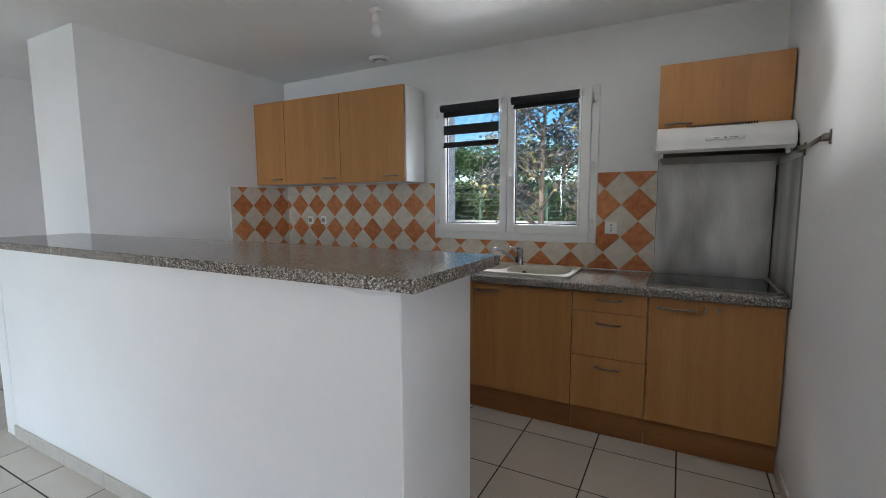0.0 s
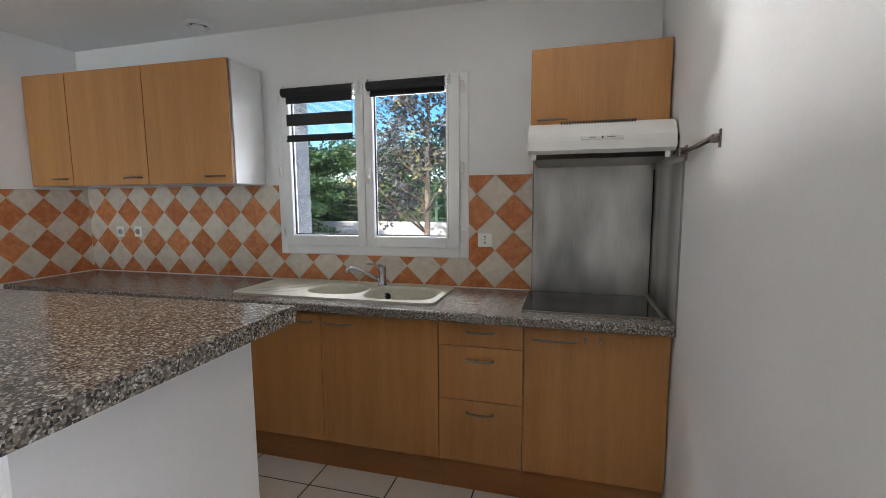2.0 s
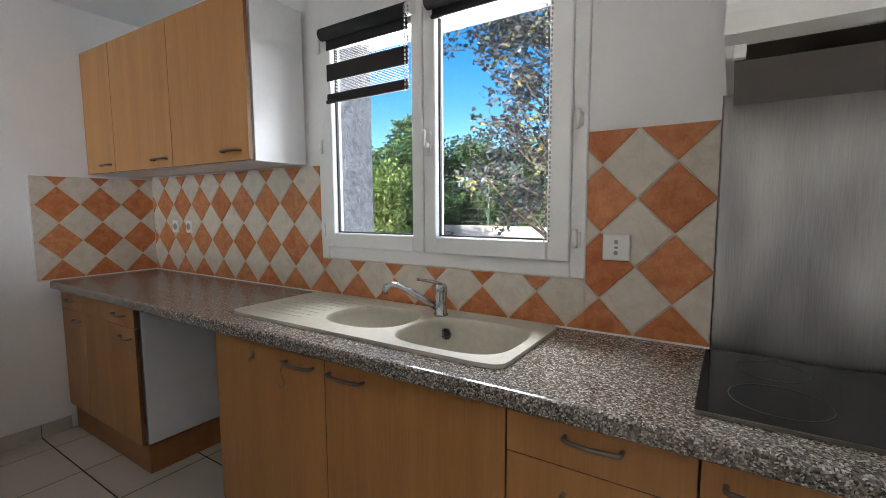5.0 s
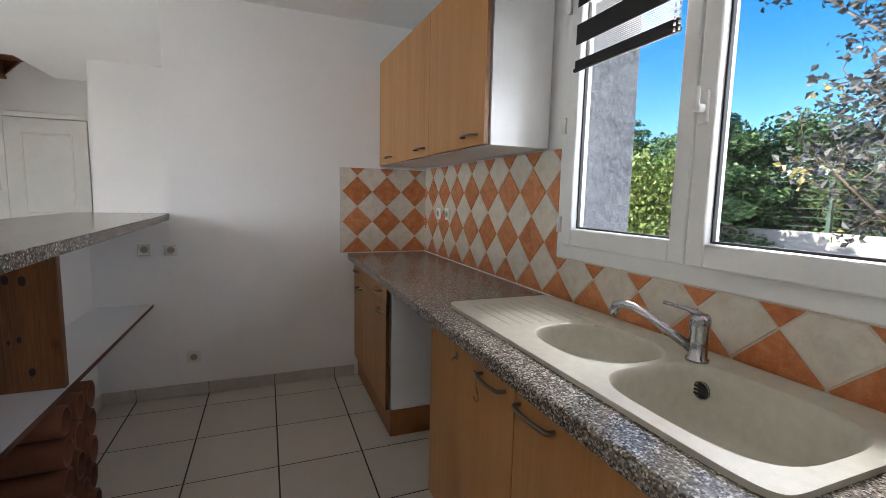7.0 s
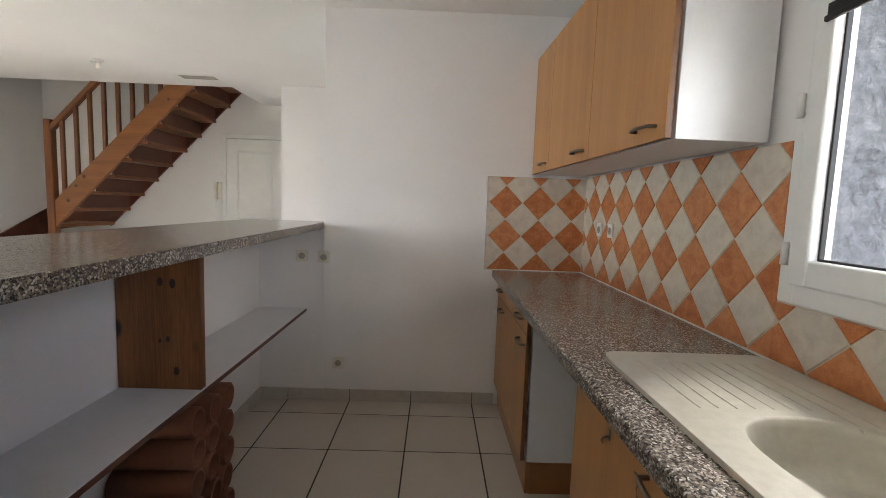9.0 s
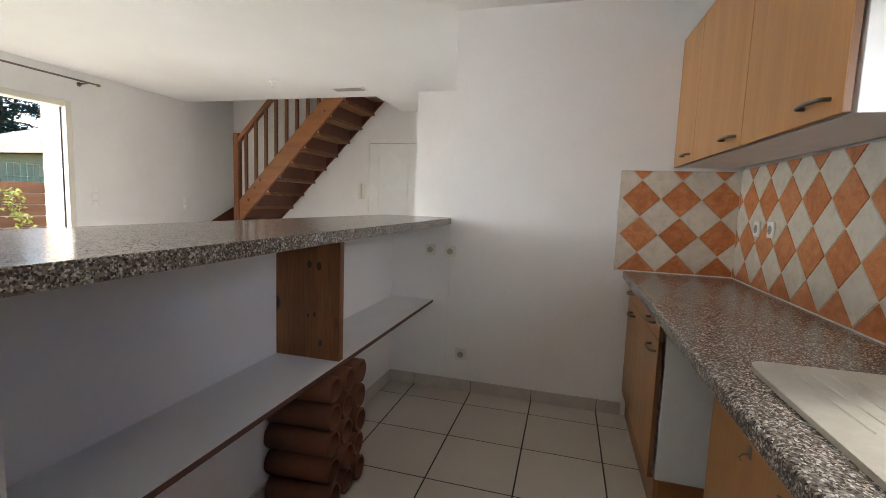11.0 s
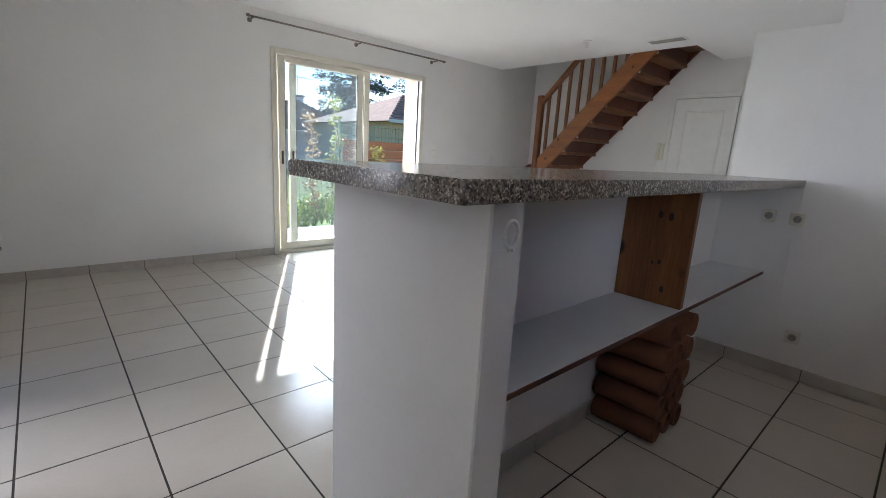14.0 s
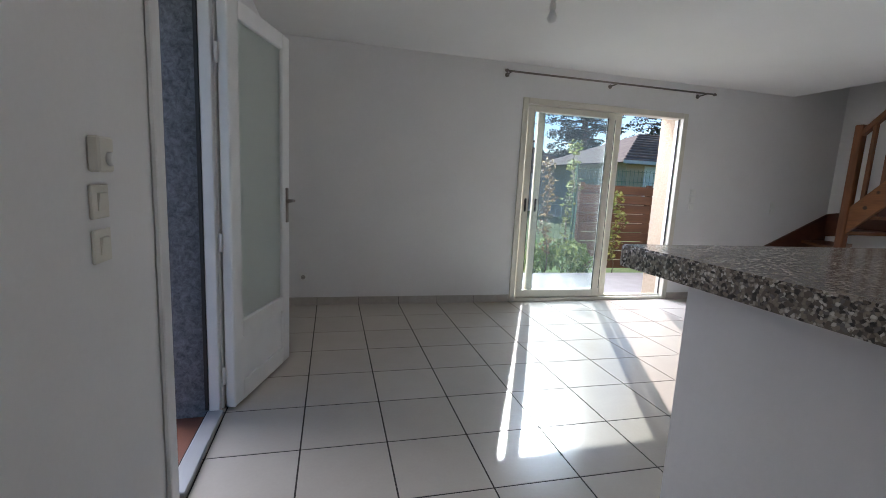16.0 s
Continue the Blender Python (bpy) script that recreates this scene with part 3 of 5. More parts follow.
def day_night_blind(x0, x1, low, label):
    b = thing("roller_blind", ((x0 + x1) / 2, WY, 2.05), label, "blind", "window blinds")
    yb = WY - 0.045
    part("roller", tubed([(x0, yb, 2.049), (x0 + 0.004, yb, 2.049), (x1 - 0.004, yb, 2.049), (x1, yb, 2.049)], 0.026, 14), M_BLIND, b)
    part("end_cap", tubed([(x1 + 0.001, yb, 2.049), (x1 + 0.022, yb, 2.049)], 0.024, 14), M_WHITE_PL, b, "white plastic chain wheel")
    for x in (x0 - 0.008, x1 + 0.014):
        part("bracket", boxed(x - 0.004, x + 0.004, yb, WY - 0.017, 2.037, 2.092, bevel=0.002), M_WHITE_PL, b)
    bands = [(2.047, 1.985), (1.925, 1.855), (1.80, 1.765)] if low else [(2.047, 2.000)]
    for z1, z0 in bands:
        part("fabric_band", boxed(x0 + 0.012, x1 - 0.012, yb + 0.014, yb + 0.0165, z0, z1), M_BLIND, b)
    if low:
        # sheer bands: thin threads between the dark bands
        for z1, z0 in ((1.985, 1.925), (1.855, 1.80)):
            n = 9
            for k in range(n):
                z = z0 + (k + 0.5) * (z1 - z0) / n
                part("sheer_thread", boxed(x0 + 0.012, x1 - 0.012, yb + 0.0148, yb + 0.0156, z - 0.0004, z + 0.0004), M_WHITE_PL, b)
    zb = bands[-1][1]
    part("bottom_bar", boxed(x0 + 0.008, x1 - 0.008, yb + 0.008, yb + 0.020, zb - 0.006, zb + 0.008, bevel=0.003), M_BLIND, b)
    bm = bmesh.new()
    xc = x1 + 0.012
    for dx in (-0.008, 0.008):
        for k in range(56 if not low else 20):
            z = 2.047 - k * 0.0155
            box(bm, xc + dx - 0.0022, xc + dx + 0.0022, yb - 0.026, yb - 0.0216, z - 0.004, z + 0.004)
    part("bead_chain", bm, M_RECESS, b, "pale grey bead chain")


day_night_blind(-1.655, -1.185, True, "dark striped day and night blind, half lowered")
day_night_blind(-1.095, -0.630, False, "dark roller blind, rolled up nearly fully")

# ---- kitchen units ----
FY, CB, CT = 2.640, 0.155, 0.842


def bow_handle(x0, x1, y, z, parent):
    """A slim bowed metal pull, lying level."""
    n = 8
    pts = [(x0, y, z), (x0, y - 0.018, z)]
    for k in range(n + 1):
        u = k / n
        pts.append((x0 + 0.004 + (x1 - x0 - 0.008) * u, y - 0.022 - 0.008 * math.sin(math.pi * u), z))
    pts += [(x1, y - 0.018, z), (x1, y, z)]
    part("handle", tubed(pts, 0.0056, 8), M_NICKEL, parent, "slim bowed metal handle")


def front(name, x0, x1, z0, z1, y, parent, handle=None):
    g = 0.0013
    p = part(name, boxed(x0 + g, x1 - g, y, y + 0.019, z0 + g, z1 - g, bevel=0.0015), M_BEECH, parent)
    p.data.materials.append(M_EDGE)
    for poly in p.data.polygons:
        poly.material_index = 0 if poly.normal.y < -0.5 else 1
    if handle:
        bow_handle(handle[0], handle[1], y, handle[2], p)
    return p


def base_unit(x0, x1, label, fronts, plinth=True, side=None):
    u = thing("base_cabinet", ((x0 + x1) / 2, FY + 0.02, 0), label, "cabinet", "base cabinets")
    yb, y0, t = YN - 0.012, FY + 0.030, 0.018
    part("side_panel", boxed(x0 + 0.001, x0 + t, y0, yb, CB - 0.005, CT + 0.005), M_MELA, u)
    part("side_panel", boxed(x1 - t, x1 - 0.001, y0, yb, CB - 0.005, CT + 0.005), M_MELA, u)
    part("bottom_panel", boxed(x0 + t, x1 - t, y0, yb, CB - 0.005, CB + t - 0.005), M_MELA, u)
    part("back_panel", boxed(x0 + t, x1 - t, yb - 0.006, yb, CB + t - 0.005, CT + 0.005), M_MELA, u)
    part("top_rail", boxed(x0 + t, x1 - t, y0, y0 + 0.08, CT - 0.012, CT + 0.005), M_MELA, u)
    for f in fronts:
        front(*f[:5], FY, u, f[5] if len(f) > 5 else None)
    for x in (x0 + 0.05, x1 - 0.05):
        for y in (FY + 0.09, yb - 0.06):
            part("leg", tubed([(x, y, 0.0), (x, y, CB - 0.006)], 0.016, 8), M_DARK, u)
    if plinth:
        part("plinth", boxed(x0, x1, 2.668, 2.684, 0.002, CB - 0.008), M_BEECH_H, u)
    return u


base_unit(-0.147, 0.450, "beech laminate unit under the hob, one door", [("door", -0.147, 0.450, CB, CT, (-0.105, 0.075, 0.792))])
base_unit(-0.545, -0.149, "beech laminate unit with three drawers", [
    ("drawer_front", -0.545, -0.149, 0.730, CT, (-0.405, -0.285, 0.803)),
    ("drawer_front", -0.545, -0.149, 0.468, 0.730, (-0.405, -0.285, 0.668)),
    ("drawer_front", -0.545, -0.149, CB, 0.468, (-0.405, -0.285, 0.412))])
sink_unit = base_unit(-1.774, -0.547, "wide beech laminate sink unit with two doors", [
    ("door", -1.774, -1.166, CB, CT, (-1.345, -1.215, 0.795)), ("door", -1.166, -0.547, CB, CT, (-1.140, -1.000, 0.795))])
base_unit(-3.060, -2.457, "beech laminate corner unit, drawer over door", [
    ("drawer_front", -3.060, -2.457, 0.735, CT, (-2.66, -2.55, 0.79)), ("door", -3.060, -2.457, CB, 0.735, (-2.60, -2.49, 0.685))])
base_unit(-3.362, -3.062, "narrow beech laminate unit, drawer over door", [
    ("drawer_front", -3.362, -3.062, 0.735, CT, (-3.26, -3.17, 0.79)), ("door", -3.362, -3.062, CB, 0.735, (-3.18, -3.09, 0.685))])
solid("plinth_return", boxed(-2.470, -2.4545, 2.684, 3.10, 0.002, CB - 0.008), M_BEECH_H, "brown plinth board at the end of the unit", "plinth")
for x, z in ((-1.53, 0.782), (0.115, 0.800), (0.175, 0.802)):
    hk = thing("door_hook", (x, FY, z), "small metal screw hook on a cabinet door", "hook", "cabinet hooks")
    bm = boxed(x - 0.006, x + 0.006, FY - 0.003, FY, z - 0.014, z + 0.014, bevel=0.001)
    tube(bm, [(x, FY, z - 0.004), (x, FY - 0.014, z - 0.006), (x, FY - 0.020, z - 0.014), (x, FY - 0.016, z - 0.020)], 0.002, 6)
    part("hook", bm, M_NICKEL, hk)
s = [(-1.349, FY - 0.022, 0.803), (-1.345, FY - 0.028, 0.806), (-1.341, FY - 0.022, 0.801), (-1.350, FY - 0.014, 0.785), (-1.364, FY - 0.010, 0.770), (-1.372, FY - 0.008, 0.757), (-1.368, FY - 0.008, 0.742), (-1.356, FY - 0.008, 0.727), (-1.352, FY - 0.008, 0.714), (-1.360, FY - 0.008, 0.702), (-1.376, FY - 0.008, 0.701), (-1.384, FY - 0.008, 0.710)]
solid("s_hook", tubed(s, 0.0018, 6), M_NICKEL, "loose wire S hook hanging on a cabinet handle", "hook")

# wall cabinets
UY, U0, U1 = 2.860, 1.505, 2.203


def wall_unit(x0, x1, z0, z1, label, handle):
    u = thing("wall_cabinet", ((x0 + x1) / 2, YN - 0.16, z0), label, "cabinet", "wall cabinets")
    part("body", boxed(x0 + 0.0008, x1 - 0.0008, UY + 0.030, YN - 0.011, z0, z1, bevel=0.001), M_MELA, u, "white melamine carcass")
    d = front("door", x0, x1, z0, z1, UY, u, handle)
    return u


row_ = [wall_unit(-3.362, -3.012, U0, U1, "narrow beech laminate wall cabinet", (-3.16, -3.055, 1.548)),
        wall_unit(-3.010, -2.422, U0, U1, "beech laminate wall cabinet, one door", (-2.590, -2.470, 1.548)),
        wall_unit(-2.420, -1.826, U0, U1, "beech laminate wall cabinet beside the window", (-2.000, -1.880, 1.548))]
# the row hangs a little away from the wall at its far end
skew = Matrix.Translation((-1.826, UY, 0)) @ Matrix.Rotation(radians(1.6), 4, "Z") @ Matrix.Translation((1.826, -UY, 0))
for u_ in row_:
    u_.matrix_world = skew @ u_.matrix_world
wall_unit(-0.150, 0.446, 1.738, 2.087, "beech laminate wall cabinet above the hood", (-0.115, 0.010, 1.765))

# worktop and sink
SX0, SX1, SY0, SY1 = -1.752, -0.583, 2.688, 3.148
WF, WB, WZ, WT = 2.594, 3.164, 0.896, 0.044


def slab(x0, x1, y0, y1, z1, t, r=0.012):
    """A board with a rounded front edge."""
    o = [(y1, z1 - t), (y1, z1)]
    for k in range(5):
        a = math.pi / 2 * k / 4
        o.append((y0 + r - r * math.sin(a), z1 - r + r * math.cos(a)))
    o.append((y0, z1 - t + 0.004))
    o.append((y0 + 0.004, z1 - t))
    return prismed(o, 0, x0, x1)


wt = thing("worktop", (-1.45, 2.88, WZ - WT), "pebble-patterned brown grey laminate kitchen worktop", "worktop")
part("corner_length", slab(-3.360, -2.2805, WF, WB, WZ, WT), M_STONE, wt)
part("left_length", slab(-2.2795, SX0 + 0.02, WF, WB, WZ, WT), M_STONE, wt)
part("right_length", slab(SX1 - 0.02, 0.448, WF, WB, WZ, WT), M_STONE, wt)
part("front_strip", slab(SX0 + 0.0205, SX1 - 0.0205, WF, SY0 + 0.02, WZ, WT), M_STONE, wt)
part("back_strip", boxed(SX0 + 0.0205, SX1 - 0.0205, SY1 - 0.02, WB, WZ - WT, WZ), M_STONE, wt)
part("edge_strip", boxed(0.4482, 0.4535, WF + 0.002, WF + 0.50, WZ - WT, WZ - 0.002), M_DARK, wt, "dark end trim")

sk = thing("sink", ((SX0 + SX1) / 2, 2.92, WZ), "cream composite sink with two bowls and a drainer", "sink")


def rim_outline(cx, cy, hx, hy, power, n=40):
    pts = []
    for k in range(n):
        a = 2 * math.pi * k / n
        c, s_ = math.cos(a), math.sin(a)
        pts.append((cx + hx * math.copysign(abs(c) ** (2 / power), c), cy + hy * math.copysign(abs(s_) ** (2 / power), s_)))
    return pts


BOWLS = [(-1.205, 2.920, 0.172, 0.150, 2.5, 0.10), (-0.815, 2.895, 0.200, 0.168, 3.4, 0.16)]
bm = bmesh.new()
outer = rim_outline((SX0 + SX1) / 2, (SY0 + SY1) / 2, (SX1 - SX0) / 2, (SY1 - SY0) / 2, 16, 72)
zt = WZ + 0.012
ov = [bm.verts.new((x, y, zt)) for x, y in outer]
oe = [bm.edges.new((ov[i], ov[(i + 1) % len(ov)])) for i in range(len(ov))]
allv, alle = list(ov), list(oe)
rings = []
for cx, cy, hx, hy, pw, dp in BOWLS:
    rv = [bm.verts.new((x, y, zt)) for x, y in rim_outline(cx, cy, hx, hy, pw)]
    alle += [bm.edges.new((rv[i], rv[(i + 1) % len(rv)])) for i in range(len(rv))]
    rings.append(rv)
bmesh.ops.triangle_fill(bm, use_beauty=True, use_dissolve=False, edges=alle)
lo = [bm.verts.new((x * 1.0, y, WZ - 0.002)) for x, y in outer]
for i in range(len(ov)):
    j = (i + 1) % len(ov)
    bm.faces.new((ov[i], ov[j], lo[j], lo[i]))
for (cx, cy, hx, hy, pw, dp), rv in zip(BOWLS, rings):
    prev = rv
    for sc, dz in ((0.975, -0.006), (0.955, -0.02), (0.92, -dp * 0.8), (0.86, -dp * 0.95), (0.74, -dp)):
        cur = [bm.verts.new((x, y, zt + dz)) for x, y in rim_outline(cx, cy, hx * sc, hy * sc, pw)]
        for i in range(len(cur)):
            j = (i + 1) % len(cur)
            f = bm.faces.new((prev[i], prev[j], cur[j], cur[i]))
            f.smooth = True
        prev = cur
    bm.faces.new(prev)
part("basin", bm, M_SINK, sk)
for k in range(9):
    y = 2.765 + k * 0.038
    x1 = -1.405 if k < 7 else -1.33
    part("drainer_rib", tubed([(-1.690, y, zt - 0.004), (-1.67, y, zt - 0.0022), (x1 - 0.02, y, zt - 0.0022), (x1, y, zt - 0.004)], 0.0045, 6), M_SINK, sk)
bm = bmesh.new()
tube(bm, [(-0.955, 3.030, zt - 0.055), (-0.957, 3.022, zt - 0.0555)], 0.020, 16)
for dz in (-0.009, 0, 0.009):
    box(bm, -0.972, -0.942, 3.016, 3.0195, zt - 0.0575 + dz, zt - 0.0535 + dz)
ov = part("overflow", bm, M_DARK, sk, "dark overflow grid")
part("overflow_ring", tubed([(-0.957 + 0.0205 * math.cos(a), 3.0215, zt - 0.0555 + 0.0205 * math.sin(a)) for a in (2 * math.pi * k / 24 for k in range(25))], 0.0022, 6), M_CHROME, ov, "chrome ring")
for cx, cy, hx, hy, pw, dp in BOWLS:
    part("plug_hole", lathe(bmesh.new(), [(0.040, 0.0), (0.040, 0.003), (0.028, 0.004), (0.020, 0.001)], (cx, cy, zt - dp + 0.0005), 20), M_CHROME, sk)

tp = thing("tap", (-1.000, 3.055, zt), "chrome single-lever kitchen mixer tap", "tap")
TX, TY = -1.000, 3.055
part("body", lathe(bmesh.new(), [(0.027, 0), (0.027, 0.006), (0.022, 0.010), (0.022, 0.075), (0.024, 0.080), (0.024, 0.105), (0.019, 0.116)], (TX, TY, zt), 20), M_CHROME, tp)
part("spout", tubed([(TX - 0.012, TY - 0.010, zt + 0.030), (TX - 0.052, TY - 0.036, zt + 0.060), (TX - 0.099, TY - 0.068, zt + 0.095), (TX - 0.129, TY - 0.089, zt + 0.112), (TX - 0.148, TY - 0.101, zt + 0.115), (TX - 0.163, TY - 0.112, zt + 0.110), (TX - 0.168, TY - 0.115, zt + 0.085)], [0.013, 0.012, 0.011, 0.011, 0.011, 0.013, 0.013], 12), M_CHROME, tp)
part("lever", tubed([(TX, TY, zt + 0.114), (TX - 0.030, TY - 0.012, zt + 0.124), (TX - 0.085, TY - 0.030, zt + 0.130)], [0.009, 0.006, 0.005], 8), M_CHROME, tp)

# hob
hb = thing("hob", (0.13, 2.94, WZ), "black glass ceramic hob set into the worktop", "hob")
part("glass_plate", boxed(-0.165, 0.422, 2.694, 3.140, WZ + 0.0005, WZ + 0.007, bevel=0.002), M_BLACK_GLASS, hb)
part("front_trim", boxed(-0.165, 0.422, 2.688, 2.6935, WZ + 0.0005, WZ + 0.008), M_NICKEL, hb)
M_RING = plain("grey_ring_print", (0.09, 0.09, 0.09), 0.25)
for cx, cy, r in ((-0.02, 2.83, 0.09), (-0.02, 3.03, 0.075), (0.28, 2.83, 0.075), (0.28, 3.03, 0.09)):
    bm = bmesh.new()
    a = [bm.verts.new((cx + r * math.cos(k * math.pi / 20), cy + r * math.sin(k * math.pi / 20), WZ + 0.0075)) for k in range(40)]
    b = [bm.verts.new((cx + (r - 0.003) * math.cos(k * math.pi / 20), cy + (r - 0.003) * math.sin(k * math.pi / 20), WZ + 0.0075)) for k in range(40)]
    for k in range(40):
        bm.faces.new((a[k], a[(k + 1) % 40], b[(k + 1) % 40], b[k]))
    part("cooking_zone", bm, M_RING, hb)

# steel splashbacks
spl_ = solid("steel_splashback", boxed(-0.152, 0.4465, YN - 0.016, YN - 0.002, WZ + 0.001, 1.600, bevel=0.002), M_STEEL, "smeared brushed steel splashback behind the hob, reflections in its colour", "splashback", "steel splashbacks")
part("edge_trim", boxed(-0.1545, -0.1522, YN - 0.0175, YN - 0.002, WZ + 0.001, 1.600), M_NICKEL, spl_, "thin dark metal edge")
part("corner_seam", boxed(0.4405, 0.4462, YN - 0.0195, YN - 0.0162, WZ + 0.013, 1.548), M_DARK, spl_, "dark corner joint")
spl_ = solid("steel_splashback", boxed(0.4480, 0.4548, 2.600, YN - 0.0165, WZ + 0.002, 1.548, bevel=0.001), M_STEEL, "smeared brushed steel side splashback by the hob, reflections in its colour", "splashback", "steel splashbacks")
part("edge_trim", boxed(0.4470, 0.4548, 2.5965, 2.5996, WZ + 0.002, 1.548), M_CHROME, spl_, "bright folded steel edge")
solid("sealant_strip", boxed(0.424, 0.446, 2.70, 3.155, WZ + 0.0005, WZ + 0.012, bevel=0.004), M_NICKEL, "grey metal strip between hob and side splashback", "trim")

# extractor hood
hd = thing("extractor_hood", (0.15, 2.93, 1.56), "white under-cabinet extractor hood, slightly yellowed", "extractor hood")
o = [(YN - 0.012, 1.736), (2.800, 1.736)]
for k in range(9):
    a = math.pi / 2 * k / 8
    o.append((2.800 - 0.105 * math.sin(a), 1.650 + 0.086 * math.cos(a)))
o += [(2.695, 1.612), (2.715, 1.598), (YN - 0.012, 1.598)]
part("casing", prismed(o, 0, -0.146, 0.444), M_WHITE_PL, hd)
part("underside", prismed([(2.725, 1.5975), (2.765, 1.580), (YN - 0.05, 1.570), (YN - 0.014, 1.570), (YN - 0.014, 1.5975)], 0, -0.130, 0.428), M_NICKEL, hd, "grey metal filter tray")
for x in (-0.132, 0.405):
    part("side_clip", boxed(x, x + 0.020, 2.712, 2.724, 1.572, 1.5975, bevel=0.002), M_WHITE_PL, hd)
bm = bmesh.new()
for k in range(27):
    x = -0.010 + k * 0.0115
    box(bm, x, x + 0.0065, 2.752, 2.786, 1.722, 1.7395)
part("vent_slots", bm, M_DARK, hd, "row of dark vent slots")
part("control_panel", boxed(0.075, 0.245, 2.6885, 2.700, 1.650, 1.670, bevel=0.004), M_WHITE_PL, hd)
bm = bmesh.new()
box(bm, 0.156, 0.163, 2.6865, 2.689, 1.656, 1.664)
part("control_knob", bm, M_DARK, hd)
for a, b in ((0.108, 0.134), (0.178, 0.212)):
    part("control_print", boxed(a, b, 2.6872, 2.6888, 1.659, 1.662), M_NICKEL, hd)

part("cable", tubed([(0.447, 2.85, 1.735), (0.449, 2.76, 1.70), (0.449, 2.705, 1.65), (0.448, 2.70, 1.61), (0.440, 2.74, 1.585)], 0.0035, 6), M_DARK, hd, "thin black cable")

# folding wall arm by the hood
wa = thing("towel_arm", (0.45, 2.30, 1.58), "grey metal towel arm on the wall beside the hood", "wall arm")
part("wall_plate", boxed(0.450, XE, 2.192, 2.208, 1.555, 1.610, bevel=0.002), M_NICKEL, wa)
part("knuckle", boxed(0.430, 0.451, 2.196, 2.222, 1.570, 1.596, bevel=0.004), M_NICKEL, wa)
part("bar", tubed([(0.432, 2.215, 1.583), (0.440, 2.40, 1.580), (0.441, 2.585, 1.578)], 0.0085, 8), M_NICKEL, wa)
part("fork", boxed(0.428, 0.452, 2.575, 2.625, 1.562, 1.595, bevel=0.003), M_NICKEL, wa)
part("end_plate", boxed(0.449, XE, 2.570, 2.600, 1.545, 1.605, bevel=0.003), M_NICKEL, wa)


# sockets and switches
def socket(at, normal, label, w=0.075, h=0.075, kind="socket", material=None):
    """A faceplate with a round recess, or a rocker; normal is 'n', 's', 'e' or 'w' for the way it faces."""
    material = material or M_WHITE_PL
    s_ = thing("wall_" + kind, at, label, kind, "wall " + kind + ("es" if kind == "switch" else "s"))
    turn = {"s": 0, "e": 90, "n": 180, "w": -90}[normal]
    m = Matrix.Translation(at) @ Matrix.Rotation(radians(turn), 4, "Z")

    def put(name, bm, mtl):
        bmesh.ops.transform(bm, matrix=m, verts=bm.verts[:])
        return part(name, bm, mtl, s_)
    put("faceplate", boxed(-w / 2, w / 2, -0.010, 0, -h / 2, h / 2, bevel=0.004, seg=2), material)
    if kind == "socket":
        put("recess", tubed([(0, -0.0095, 0), (0, -0.0115, 0)], 0.021, 18), M_RECESS)
        bm = bmesh.new()
        for x in (-0.0085, 0.0085):
            tube(bm, [(x, -0.0112, -0.003), (x, -0.0122, -0.003)], 0.0028, 8)
        tube(bm, [(0, -0.0112, 0.008), (0, -0.0122, 0.008)], 0.0026, 8)
        put("pin_holes", bm, M_DARK)
    else:
        put("rocker", prismed([(-0.010, -h * 0.26), (-0.0115, -h * 0.26), (-0.017, h * 0.26), (-0.010, h * 0.26)], 0, -w * 0.22, w * 0.22), material)
    return s_


TY_ = YN - 0.0125
socket((-3.070, TY_, 1.188), "s", "small white socket on the tiled splashback", 0.062, 0.075)
socket((-2.911, TY_, 1.190), "s", "small white socket on the tiled splashback", 0.062, 0.075)
s_ = thing("wall_switch", (-0.415, TY_, 1.177), "white blind switch with grey oval buttons", "switch", "wall switches")
part("faceplate", boxed(-0.456, -0.374, TY_ - 0.012, TY_ + 0.001, 1.136, 1.218, bevel=0.005, seg=2), M_WHITE_PL, s_)
for z, h_ in ((1.194, 0.012), (1.177, 0.006), (1.160, 0.012)):
    bm = tubed([(-0.415, TY_ - 0.0115, z), (-0.415, TY_ - 0.0145, z)], 0.0062, 14)
    bmesh.ops.scale(bm, vec=(1, 1, h_ / 0.0105), space=Matrix.Translation((0, 0, -z)), verts=bm.verts[:])
    part("button", bm, M_RECESS, s_, "grey oval button")
socket((XW, 1.622, 0.252), "e", "cream socket low on the kitchen wall", 0.075, 0.075, "socket", M_PLASTIC)
socket((XW, 1.523, 0.940), "e", "cream socket under the bar top", 0.072, 0.072, "socket", M_PLASTIC)
socket((XW, 1.385, 0.945), "e", "cream socket under the bar top", 0.072, 0.072, "socket", M_PLASTIC)
socket((0.150, YS, 0.278), "n", "white socket low on the living room wall", 0.075, 0.075)
for z in (1.160, 1.050):
    socket((XE, 0.395, z), "w", "cream rocker switch beside the side door", 0.084, 0.084, "switch", M_PLASTIC)
th = thing("thermostat", (XE, 0.393, 1.275), "cream wall thermostat with a round dial", "thermostat")
part("case", boxed(XE - 0.028, XE, 0.356, 0.430, 1.232, 1.318, bevel=0.005), M_PLASTIC, th)
part("dial", tubed([(XE - 0.028, 0.385, 1.265), (XE - 0.040, 0.385, 1.265)], 0.017, 16), M_WHITE_PL, th)
for z in (1.275, 1.185, 1.105):
    socket((-4.190, YS, z), "n", "white wall switch beside the patio door", 0.072, 0.072, "switch")
